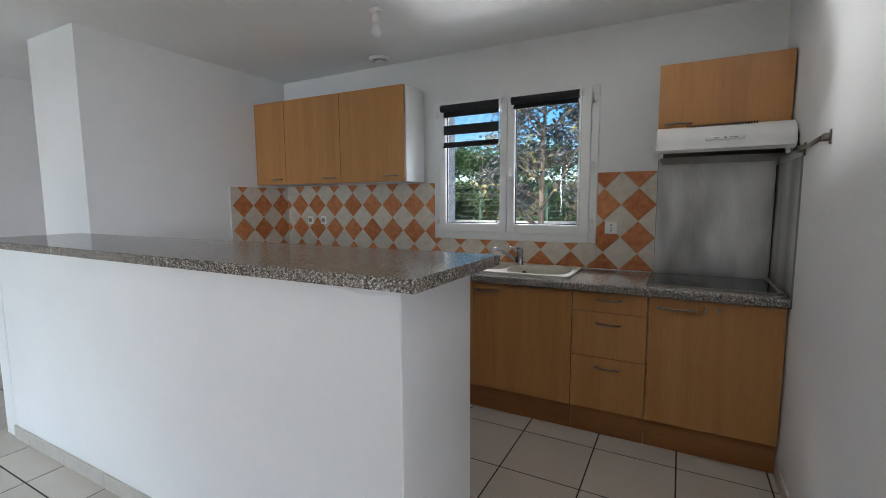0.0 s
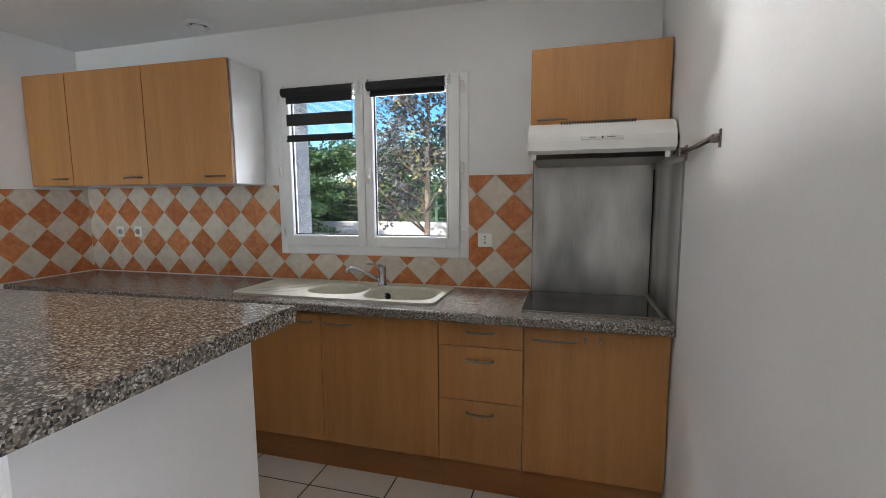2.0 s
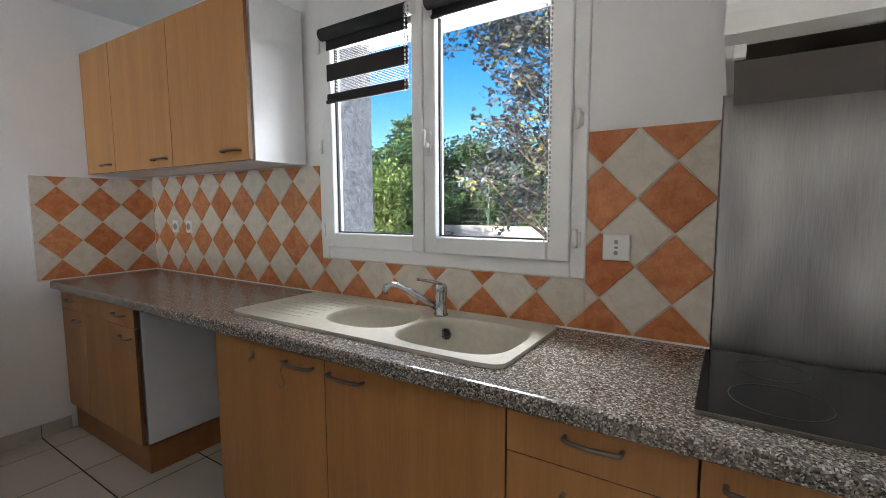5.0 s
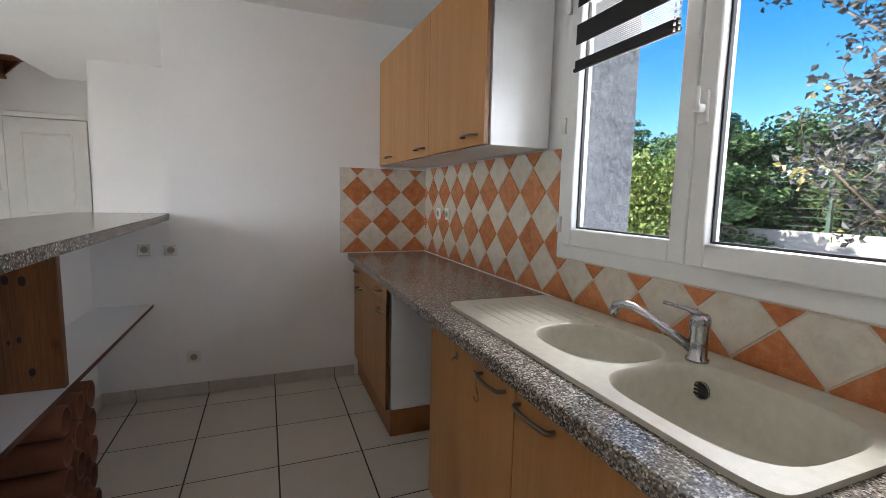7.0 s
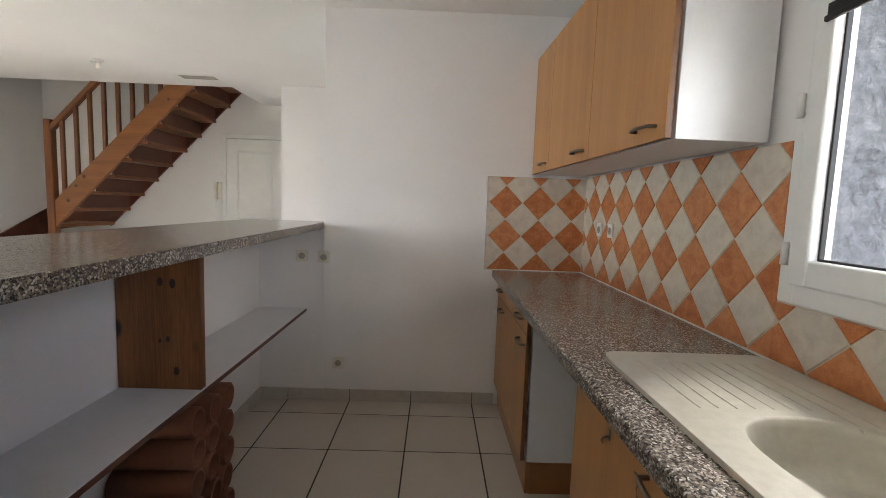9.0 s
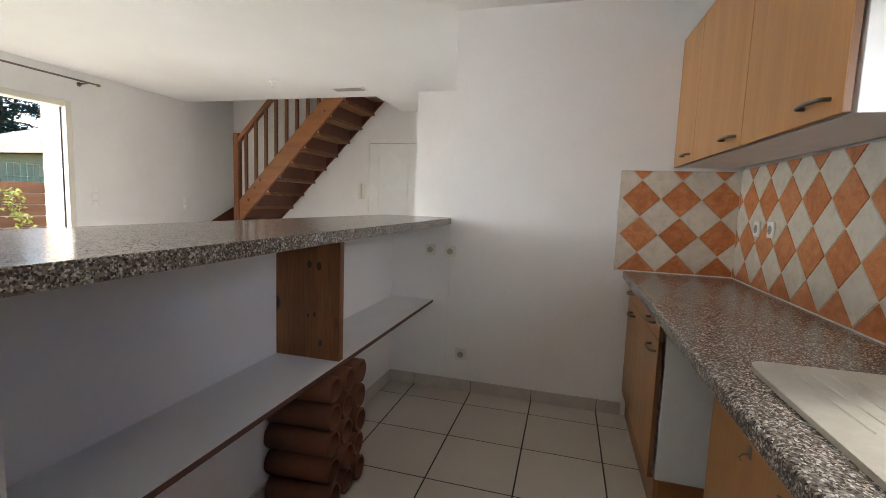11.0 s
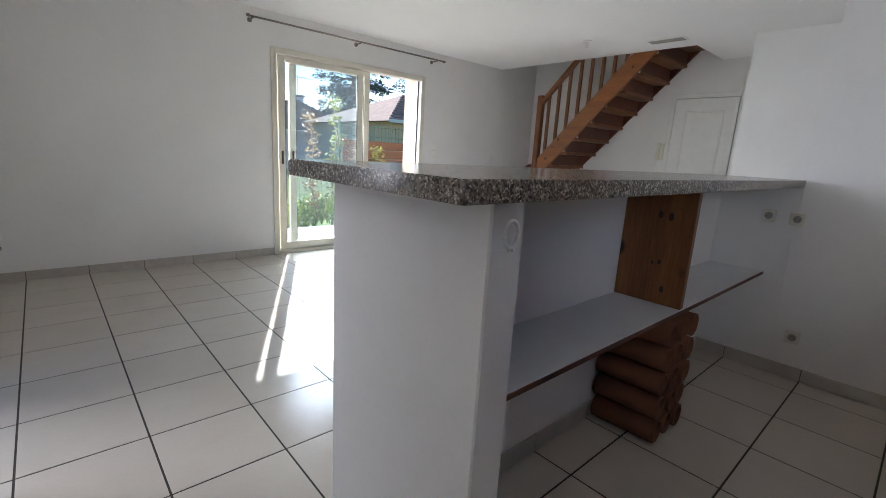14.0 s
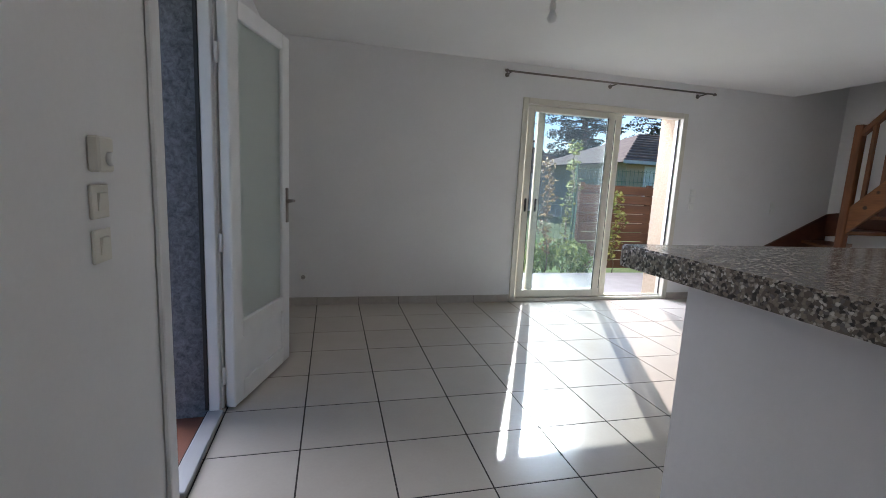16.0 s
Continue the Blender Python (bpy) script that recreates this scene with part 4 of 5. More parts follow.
for z in (1.165, 1.080):
    socket((-5.390, YS, z), "n", "white wall switch near the stairs", 0.072, 0.072, "switch")

# ---- breakfast bar ----
BX0, BX1, BY0, BY1, BZ, BT = XW + 0.003, -0.594, 1.000, 1.602, 1.160, 0.037
br = thing("breakfast_bar", (-2.0, 1.10, 0), "white plastered breakfast bar with a pebble-patterned top", "breakfast bar")
part("bar_wall", prismed([(XW + 0.001, 1.066), (-0.681, 1.066), (-0.699, 1.566), (-0.797, 1.558), (-0.814, 1.116), (XW + 0.001, 1.116)], 2, 0, BZ - BT - 0.001, 0.004), M_WALL, br)
part("return_wall", boxed(XW - 0.13, XW + 0.0005, 1.066, END_Y - 0.001, 0, BZ - BT - 0.001), M_WALL, br)
c = 0.007
top = bmesh.new()
prism(top, [(BX0 - 0.13, BY0), (BX1 - c, BY0), (BX1 - c * 0.35, BY0 + c * 0.2), (BX1, BY0 + c), (BX1, BY1 - c), (BX1 - c * 0.35, BY1 - c * 0.2), (BX1 - c, BY1), (BX0, END_Y + 0.002), (BX0, END_Y - 0.003), (BX0 - 0.13, END_Y - 0.003)], 2, BZ - BT, BZ)
bmesh.ops.bevel(top, geom=[e for e in top.edges if abs(e.verts[0].co.z - e.verts[1].co.z) < 1e-5 and e.verts[0].co.z > BZ - 0.01], offset=0.003, segments=2, affect="EDGES")
part("bar_top", top, M_STONE, br, "pebble-patterned laminate top")
bm = bmesh.new()
ring = [2 * math.pi * k / 40 for k in range(41)]
tube(bm, [(-0.757 + 0.018 * math.cos(a), 1.562, 1.062 + 0.024 * math.sin(a)) for a in ring], 0.0042, 6)
for a, w_ in ((-1.9, 0.006), (-1.4, 0.005)):
    tube(bm, [(-0.757 + 0.020 * math.cos(a), 1.5615, 1.062 + 0.026 * math.sin(a)), (-0.757 + 0.019 * math.cos(a + 0.2), 1.5615, 1.060 + 0.026 * math.sin(a + 0.2))], w_, 6)
part("plaster_ring", bm, M_WALL, br, "round plaster patch, painted over")
bm = boxed(-3.364, -0.822, 1.117, 1.415, 0.590, 0.608, bevel=0.001)
sh = part("shelf", bm, M_MELA, br, "white melamine shelf")
part("shelf_edge", boxed(-3.364, -0.822, 1.4152, 1.4175, 0.590, 0.607), M_REDEDGE, sh, "bare red-brown board edge")
pl = thing("plank_divider", (-2.11, 1.26, 0.609), "dark stained knotty pine plank under the bar", "plank")
part("board", boxed(-2.125, -2.093, 1.118, 1.412, 0.609, BZ - BT - 0.001, bevel=0.003), M_PINE, pl)
M_KNOT = plain("dark_knot", (0.035, 0.012, 0.006), 0.5)
for y, z, r in ((1.275, 0.995, 0.013), (1.318, 0.990, 0.014), (1.270, 0.785, 0.007), (1.298, 0.792, 0.009), (1.325, 0.677, 0.012)):
    bm = tubed([(-2.0933, y, z), (-2.0918, y, z)], r, 12)
    bmesh.ops.scale(bm, vec=(1, 0.75, 1.25), space=Matrix.Translation((0, -y, -z)), verts=bm.verts[:])
    part("knot", bm, M_KNOT, pl)

# terracotta bottle tubes stacked under the shelf
def tile_tube():
    """An eight-sided hollow clay tube, open to +y, 0.30 long."""
    bm = bmesh.new()
    prof = [(0.053, 0.0), (0.053, 0.282), (0.051, 0.285), (0.044, 0.285), (0.042, 0.282), (0.041, 0.02), (0.001, 0.02)]
    sides = 16
    rings_ = []
    for r, y in prof:
        rings_.append([bm.verts.new((r * math.cos(2 * math.pi * (k + 0.5) / sides) * (1.02 if k % 2 else 0.985), y, r * math.sin(2 * math.pi * (k + 0.5) / sides) * (1.02 if k % 2 else 0.985))) for k in range(sides)])
    for a, b in zip(rings_, rings_[1:]):
        for k in range(sides):
            f = bm.faces.new((a[k], a[(k + 1) % sides], b[(k + 1) % sides], b[k]))
            f.smooth = True
    bm.faces.new(rings_[0][::-1])
    bm.faces.new(rings_[-1])
    return meshed("clay_tube", bm, M_TERRA)


rng = random.Random(7)
tube_mesh = tile_tube()
first = None
for col in range(3):
    for row in range(5):
        ob = new("clay_tube", tube_mesh)
        ob.matrix_world = pose(-2.045 - col * 0.108, 1.130 + rng.uniform(0, 0.012), 0.0555 + row * 0.113, 0, rng.uniform(-4, 4), rng.uniform(2.0, 4.0))
        tagged(ob, "hollow terracotta bottle tube in a stack on the floor", "bottle rack", "stacked clay tubes")

# roll of white bags on the shelf
rl = thing("bag_roll", (-1.000, 1.30, 0.608), "upright roll of white plastic bags on the shelf", "roll")
bm = bmesh.new()
prof, sides = [(0.054, 0), (0.0575, 0.004), (0.0575, 0.12), (0.0565, 0.243), (0.053, 0.250), (0.045, 0.247), (0.040, 0.250), (0.034, 0.246), (0.028, 0.2485), (0.022, 0.244), (0.020, 0.15)], 28
rows_ = []
for r, z in prof:
    rows_.append([bm.verts.new((-1.000 + r * (1 + 0.03 * math.sin(3 * a + 20 * z)) * math.cos(a), 1.30 + r * (1 + 0.03 * math.sin(3 * a + 20 * z)) * math.sin(a), 0.609 + z)) for a in (2 * math.pi * k / sides for k in range(sides))])
for a, b in zip(rows_, rows_[1:]):
    for k in range(sides):
        f = bm.faces.new((a[k], a[(k + 1) % sides], b[(k + 1) % sides], b[k]))
        f.smooth = True
bm.faces.new(rows_[0][::-1])
bm.faces.new(rows_[-1])
part("wound_film", bm, M_WHITE_PL, rl)
part("film_end", lathe(bmesh.new(), [(0.050, 0.0), (0.048, 0.004), (0.036, 0.002), (0.030, 0.005), (0.022, 0.001)], (-1.000, 1.30, 0.8575), 24), M_FILM, rl, "grey silvery film end")
part("loose_edge", tubed([(-1.000 + 0.0582 * math.cos(a), 1.30 + 0.0582 * math.sin(a), 0.80 - 0.085 * (a - 0.6)) for a in (0.6 + k * 0.11 for k in range(19))], 0.0022, 6), M_WHITE_PL, rl)

# ---- ceiling fixtures ----
VX, VY = -2.13, 3.00
vt = thing("ceiling_vent", (VX, VY, H), "round white ceiling extract vent", "vent")
part("collar", lathe(bmesh.new(), [(0.084, 0), (0.084, -0.005), (0.077, -0.018), (0.066, -0.023), (0.060, -0.018), (0.057, -0.001)], (VX, VY, H), 28), M_WHITE_PL, vt)
part("throat", lathe(bmesh.new(), [(0.056, -0.0005), (0.056, -0.002), (0.050, -0.0025)], (VX, VY, H), 24), M_DARK, vt, "dark vent throat")
part("cone", lathe(bmesh.new(), [(0.012, -0.003), (0.034, -0.014), (0.042, -0.024), (0.034, -0.029)], (VX, VY, H), 24), M_WHITE_PL, vt)


def bulb_holder(x, y, drop, label, bulb=True):
    p = thing("pendant_lamp", (x, y, H), label, "ceiling light", "ceiling lamps")
    part("ceiling_cap", lathe(bmesh.new(), [(0.040, 0), (0.040, -0.010), (0.030, -0.018), (0.012, -0.020)], (x, y, H), 20), M_WHITE_PL, p)
    part("hook_arm", tubed([(x, y, H - 0.018), (x + 0.03, y - 0.02, H - 0.022), (x + 0.05, y - 0.03, H - 0.026)], 0.005, 6), M_WHITE_PL, p)
    part("cable", tubed([(x, y, H - 0.018), (x, y, H - drop + 0.06)], 0.0035, 6), M_WHITE_PL, p)
    part("holder", lathe(bmesh.new(), [(0.010, 0.062), (0.016, 0.055), (0.021, 0.03), (0.021, 0.0), (0.018, -0.004)], (x, y, H - drop), 16), M_WHITE_PL, p)
    if bulb:
        part("bulb", lathe(bmesh.new(), [(0.014, 0), (0.018, -0.012), (0.028, -0.035), (0.030, -0.050), (0.024, -0.068), (0.010, -0.078)], (x, y, H - drop - 0.004), 16), M_LACQ, p, "unlit white bulb")


bulb_holder(-1.625, 2.27, 0.075, "bare white bulb hanging from the kitchen ceiling")
bulb_holder(-1.45, -1.10, 0.100, "bare white bulb hanging from the living room ceiling")
bulb_holder(-4.67, -0.80, 0.075, "white ceiling lamp socket with no shade", False)
gr = thing("ceiling_grille", (-5.09, -0.14, H), "narrow white ventilation grille in the ceiling", "vent")
part("frame", boxed(-5.165, -5.015, -0.33, 0.05, H - 0.008, H, bevel=0.003), M_WHITE_PL, gr)
for k in range(5):
    x = -5.140 + k * 0.025
    part("slat", boxed(x, x + 0.012, -0.31, 0.03, H - 0.0115, H - 0.0075), M_RECESS, gr)

# curtain rod over the patio door
rd = thing("curtain_rod", (-3.0, YS + 0.09, 2.34), "slim grey metal curtain rod over the patio door", "curtain rod")
part("rod", tubed([(-4.16, YS + 0.14, 2.345), (-1.75, YS + 0.14, 2.340)], 0.009, 10), M_NICKEL, rd)
for x in (-4.08, -2.96, -1.79):
    bm = tubed([(x, YS, 2.335), (x, YS + 0.14, 2.342)], 0.007, 8)
    tube(bm, [(x, YS + 0.001, 2.335), (x, YS + 0.010, 2.335)], 0.022, 14)
    part("bracket", bm, M_NICKEL, rd)
for x, s_ in ((-4.16, -1), (-1.75, 1)):
    part("finial", tubed([(x, YS + 0.14, 2.343), (x + s_ * 0.012, YS + 0.14, 2.343), (x + s_ * 0.035, YS + 0.14, 2.343)], [0.009, 0.017, 0.012], 12), M_NICKEL, rd)

# ---- entrance door and intercom ----
d1 = thing("door_1", (XS, -0.07, 0), "closed white panelled entrance door", "door", "", "structure")
EY0, EY1, EZ = -0.43, 0.275, 2.03
# thin dark sheet behind the leaf stands for the shadow in its gap
part("shadow_line", boxed(XS + 0.0005, XS + 0.0038, EY0 - 0.0058, EY1 + 0.0058, 0.0, EZ + 0.0058), M_DARK, d1, "dark strip standing for the shadow round the door leaf")
part("leaf", boxed(XS + 0.004, XS + 0.030, EY0, EY1, 0.006, EZ, bevel=0.003), M_LACQ, d1)
for z0, z1 in ((0.16, 0.86), (1.02, 1.88)):
    bm = bmesh.new()
    y0, y1, w = EY0 + 0.13, EY1 - 0.13, 0.022
    box(bm, XS + 0.030, XS + 0.038, y0, y0 + w, z0, z1, bevel=0.004)
    box(bm, XS + 0.030, XS + 0.038, y1 - w, y1, z0, z1, bevel=0.004)
    box(bm, XS + 0.030, XS + 0.038, y0 + w, y1 - w, z0, z0 + w, bevel=0.004)
    box(bm, XS + 0.030, XS + 0.038, y0 + w, y1 - w, z1 - w, z1, bevel=0.004)
    part("panel_moulding", bm, M_LACQ, d1)
bm = bmesh.new()
box(bm, XS, XS + 0.022, EY0 - 0.062, EY0 - 0.006, 0, EZ + 0.062, bevel=0.004)
box(bm, XS, XS + 0.022, EY1 + 0.006, EY1 + 0.062, 0, EZ + 0.062, bevel=0.004)
box(bm, XS, XS + 0.022, EY0 - 0.006, EY1 + 0.006, EZ + 0.006, EZ + 0.062, bevel=0.004)
part("door_casing", bm, M_LACQ, d1)
part("door_handle", tubed([(XS + 0.03, EY1 - 0.06, 1.02), (XS + 0.075, EY1 - 0.06, 1.02), (XS + 0.078, EY1 - 0.17, 1.02)], 0.009, 8), M_NICKEL, d1)
ic = thing("intercom", (XS, -0.55, 1.40), "cream wall intercom handset with a curly cord", "intercom")
part("base", boxed(XS, XS + 0.030, -0.585, -0.49, 1.27, 1.48, bevel=0.006), M_PLASTIC, ic)
part("handset", boxed(XS + 0.030, XS + 0.062, -0.580, -0.535, 1.265, 1.485, bevel=0.010, seg=2), M_PLASTIC, ic)
part("cord", tubed([(XS + 0.04, -0.558 + 0.012 * math.cos(k * 1.3), 1.265 - 0.10 * math.sin(math.pi * k / 24)) for k in range(25)], 0.004, 6), M_WHITE_PL, ic)

# ---- staircase ----
st = thing("staircase", (-5.87, -1.6, 0), "orange-brown stained pine staircase turning along the wall", "staircase")
SX = HOLE_X
RISE, RUN = 0.187, 0.181


def nose(k):
    """Front of the straight flight's tread k and its height."""
    return -1.83 + k * RUN, 1.122 + k * RISE


# outer and wall strings of the straight flight
def string(name, x0, x1, material, lo_off, hi_off, y0, y1):
    def zz(y):
        return 1.122 + (y + 1.83) / RUN * RISE
    o_ = [(y0, zz(y0) + lo_off), (y1, zz(y1) + lo_off), (y1, zz(y1) + hi_off), (y0, zz(y0) + hi_off)]
    return part(name, prismed(o_, 0, x0, x1, 0.004), material, st)


string("outer_string", SX - 0.040, SX, M_STAIR_UP, -0.150, 0.140, -1.90, 0.0)
string("wall_string", XS + 0.002, XS + 0.036, M_STAIR_SHADE, -0.170, 0.130, -1.90, 0.0)
for k in range(10):
    y, z = nose(k)
    part("tread", boxed(XS + 0.036, SX - 0.040, y - 0.025, y + RUN + 0.02, z - 0.036, z, bevel=0.005), M_STAIR, st)
    part("riser", boxed(XS + 0.036, SX - 0.040, y + RUN - 0.012, y + RUN + 0.004, z + 0.0005, z + RISE - 0.0365), M_STAIR_SHADE, st)
# winders in the corner and the first steps along the south wall
NX, NY = SX + 0.0, -1.93
for k, (a0, a1) in enumerate(((-90, -122), (-122, -154), (-154, -186))):
    z = 0.561 + k * RISE

    def edge(a):
        c_, s_ = math.cos(radians(a)), math.sin(radians(a))
        t = min((XS + 0.03 - NX) / c_ if c_ < -1e-3 else 9, (YS + 0.03 - NY) / s_ if s_ < -1e-3 else 9)
        return (NX + c_ * t, NY + s_ * t)
    pts = [(NX, NY), edge(a0)]
    if a0 > -139 > a1:
        pts.append((XS + 0.03, YS + 0.03))
    pts.append(edge(a1))
    part("winder_tread", prismed(pts, 2, z - 0.036, z), M_STAIR, st)
for k in range(2):
    x1 = SX + 0.05 + (2 - k) * 0.22
    part("tread", boxed(x1 - 0.25, x1, YS + 0.034, NY + 0.04, 0.187 * (k + 1) - 0.036, 0.187 * (k + 1), bevel=0.005), M_STAIR, st)
part("corner_string", prismed([(XS + 0.004, 0.70), (-5.0, 0.02), (-4.90, 0.02), (-4.90, 0.34), (-5.36, 0.660), (XS + 0.004, 1.085)], 1, YS + 0.002, YS + 0.030), M_STAIR_SHADE, st)
part("corner_string", prismed([(YS + 0.031, 0.80), (-1.88, 0.93), (-1.88, 1.20), (YS + 0.031, 1.09)], 0, XS + 0.002, XS + 0.030), M_STAIR_SHADE, st)
part("newel_post", boxed(SX - 0.062, SX + 0.018, NY - 0.040, NY + 0.040, 0, 2.055, bevel=0.012, seg=2), M_POST, st)
slope = RISE / RUN
part("handrail", prismed([(NY, 1.895), (0.0, 1.895 + slope * (0 - NY)), (0.0, 1.975 + slope * (0 - NY)), (NY, 1.975)], 0, SX - 0.052, SX + 0.012, 0.008), M_POST, st)
for k in range(11):
    y = NY + 0.135 + k * 0.150
    z0 = 1.122 + (y + 1.83) / RUN * RISE + 0.13
    z1 = 1.90 + slope * (y - NY)
    part("baluster", boxed(SX - 0.039, SX - 0.001, y - 0.019, y + 0.019, z0 - 0.04, z1 + 0.02, bevel=0.005), M_POST, st)

# ---- outdoors ----
structure("ground", boxed(-300, 300, -300, 300, -0.60, -0.16), M_GRASS, "sunlit green lawn round the house", "ground")
structure("terrace", boxed(-7.0, 0.5, -4.35, YS - 0.12, -0.16, -0.035), M_PAVE, "pale paved terrace outside the patio door", "terrace")
structure("porch", boxed(XE + 0.055, 2.6, -2.2, 1.4, -0.16, -0.03), M_PORCH, "red tiled porch outside the side door", "porch")
structure("yard", boxed(-9, 4, YN + 0.36, 9.0, -0.158, -0.10), M_PAVE, "pale gravel yard behind the kitchen", "yard")


def leaf_cloud(spots, n, size, rng_, flat=0.5):
    """n small folded leaves scattered in soft ellipsoids (centre, radii)."""
    vs, fs = [], []
    wsum = sum(r[0] * r[1] * r[2] for _, r in spots)
    for c, r in spots:
        for _ in range(max(4, int(n * r[0] * r[1] * r[2] / wsum))):
            d = Vector((rng_.gauss(0, 1), rng_.gauss(0, 1), rng_.gauss(0, 1))).normalized()
            q = rng_.random() ** 0.45
            p = Vector(c) + Vector((d.x * r[0], d.y * r[1], d.z * r[2])) * q
            s = size * rng_.uniform(0.6, 1.3)
            u = Vector((rng_.gauss(0, 1), rng_.gauss(0, 1), rng_.gauss(0, flat))).normalized()
            w = u.cross(Vector((rng_.gauss(0, 1), rng_.gauss(0, 1), rng_.gauss(0, 1)))).normalized()
            i = len(vs)
            lift = u.cross(w) * s * 0.15
            vs += [p - u * s * 0.5, p + w * s * 0.32 + lift, p + u * s * 0.5, p - w * s * 0.32 + lift]
            fs += [(i, i + 1, i + 2), (i, i + 2, i + 3)]
    return vs, fs


def leaf_mesh(name, vs, fs, material):
    me = bpy.data.meshes.new(name)
    me.from_pydata(vs, [], fs)
    me.materials.append(material)
    return me


def leafy(name, parent, spots, n, size, material, seed, flat=0.5, label=""):
    ob = new(name, leaf_mesh(name, *leaf_cloud(spots, n, size, random.Random(seed), flat), material))
    ob.parent = parent
    ob.matrix_parent_inverse = world_of(parent).inverted()
    return tagged(ob, label) if label else ob


def hedge(base, length, depth, height, seed, label, material, n=16000, size=0.10, group="garden hedges"):
    r = random.Random(seed)
    h = thing("hedge", base, label, "hedge", group)
    spots = []
    m = int(length / 0.45)
    for i in range(m):
        for j in range(4):
            spots.append(((base[0] + (i + 0.5) * length / m - length / 2 + r.uniform(-0.1, 0.1), base[1] + r.uniform(-0.2, 0.2), base[2] + (j + 0.5) * height / 4 + (r.uniform(-0.1, 0.35) if j == 3 else 0)), (0.42, depth / 2, height / 6)))
    leafy("foliage", h, spots, n, size, material, seed)
    part("stems", boxed(base[0] - length / 2 + 0.3, base[0] + length / 2 - 0.3, base[1] - depth * 0.12, base[1] + depth * 0.12, base[2], base[2] + height * 0.7), M_BARK, h)
    return h


def broadleaf(base, height, label, seed, size, n, material, lean=(0, 0), spread=1.5, extra=None):
    r = random.Random(seed)
    t = thing("tree", base, label, "tree", "garden trees")
    b0 = Vector(base)
    top = b0 + Vector((lean[0], lean[1], height * 0.75))
    bm = bmesh.new()
    tube(bm, [b0, b0.lerp(top, 0.3) + Vector((0.04, 0, 0)), b0.lerp(top, 0.65), top], [0.060, 0.046, 0.030, 0.012], 8)
    spots = []
    for k in range(26):
        f = r.uniform(0.28, 1.0)
        s0 = b0.lerp(top, f)
        a = r.uniform(0, 2 * math.pi)
        ln = r.uniform(0.6, 1.15) * spread * (1.1 - 0.5 * f)
        e = s0 + Vector((math.cos(a) * ln, math.sin(a) * ln, r.uniform(0.35, 0.9) * ln))
        mid = s0.lerp(e, 0.5) + Vector((0, 0, -0.06 * ln))
        tube(bm, [s0, mid, e], [0.022, 0.014, 0.005], 6)
        for q in (0.45, 0.7, 0.95, 1.1):
            p = s0.lerp(e, q)
            for _ in range(2):
                d = Vector((r.gauss(0, 0.16), r.gauss(0, 0.16), r.gauss(0, 0.14)))
                tube(bm, [p, p + d], [0.006, 0.003], 4)
                spots.append((tuple(p + d), (r.uniform(0.13, 0.26),) * 3))
    part("trunk", bm, M_BARK, t)
    leafy("crown", t, spots, n, size, material, seed + 1)
    if extra:
        leafy("pale_leaves", t, [s_ for i, s_ in enumerate(spots) if i % 4 == 0], n // 11, size, extra, seed + 2, 0.5, "pale autumn leaves")
    return t


def conifer(base, height, width, label, seed, material, n=9000, size=0.16, droop=0.25, tiers=11, group="conifers", taper=0.5):
    r = random.Random(seed)
    t = thing("conifer", base, label, "tree", group)
    b0 = Vector(base)
    bm = bmesh.new()
    tube(bm, [b0, b0 + Vector((0, 0, height * 0.6)), b0 + Vector((0, 0, height))], [0.03 * height, 0.018 * height, 0.01], 8)
    spots = []
    for k in range(tiers * 8):
        f = (k + r.random()) / (tiers * 8)
        rad = width / 2 * (1 - f) ** taper * r.uniform(0.55, 1.18)
        z = height * (0.08 + 0.90 * f)
        a = 2.4 * k + r.uniform(-0.4, 0.4)
        e = b0 + Vector((math.cos(a) * rad, math.sin(a) * rad, z - r.uniform(-0.2, 2.0) * droop * rad))
        s0 = b0 + Vector((0, 0, z))
        tube(bm, [s0, s0.lerp(e, 0.5) + Vector((0, 0, 0.05 * rad)), e], [0.006 * height, 0.004 * height, 0.004], 5)
        for q in (0.3, 0.6, 0.85, 1.0):
            p = s0.lerp(e, q)
            w_ = r.uniform(0.09, 0.19) * rad + 0.08
            spots.append((tuple(p), (w_, w_, w_ * r.uniform(0.5, 0.9))))
    part("trunk", bm, M_BARK, t)
    leafy("foliage", t, spots, n, size, material, seed + 5, 0.25)
    return t


# behind the kitchen window
hedge((-5.6, 9.9, -0.16), 6.6, 1.2, 2.5, 11, "dense dark green hedge behind the house", M_LEAF_HEDGE, 46000, 0.085)
hedge((-1.5, 15.0, -0.16), 18.0, 1.4, 3.0, 12, "distant dark green garden hedge", M_LEAF_HEDGE, 34000, 0.15)
conifer((-5.6, 8.9, -0.16), 3.3, 3.0, "feathery green cypress in the garden", 21, M_LEAF_CON, 30000, 0.085)
conifer((-9.0, 10.4, -0.16), 3.6, 3.6, "feathery green cypress in the garden", 22, M_LEAF_CON, 24000, 0.09)
conifer((-12.5, 11.5, -0.16), 4.2, 3.6, "broad green conifer at the garden edge", 23, M_LEAF_CON, 20000, 0.10)
bush = thing("bamboo_bush", (-5.4, 7.2, -0.16), "light yellow-green leafy shrub near the window", "shrub")
leafy("foliage", bush, [((-5.9 + 0.28 * i, 7.2 + 0.2 * math.sin(i * 2.1), 0.45 + 0.42 * (j + 0.2 * math.sin(i * 1.7))), (0.32, 0.36, 0.34)) for i in range(5) for j in range(4)], 9000, 0.08, M_LEAF_LIGHT, 31, 1.2)
bm = bmesh.new()
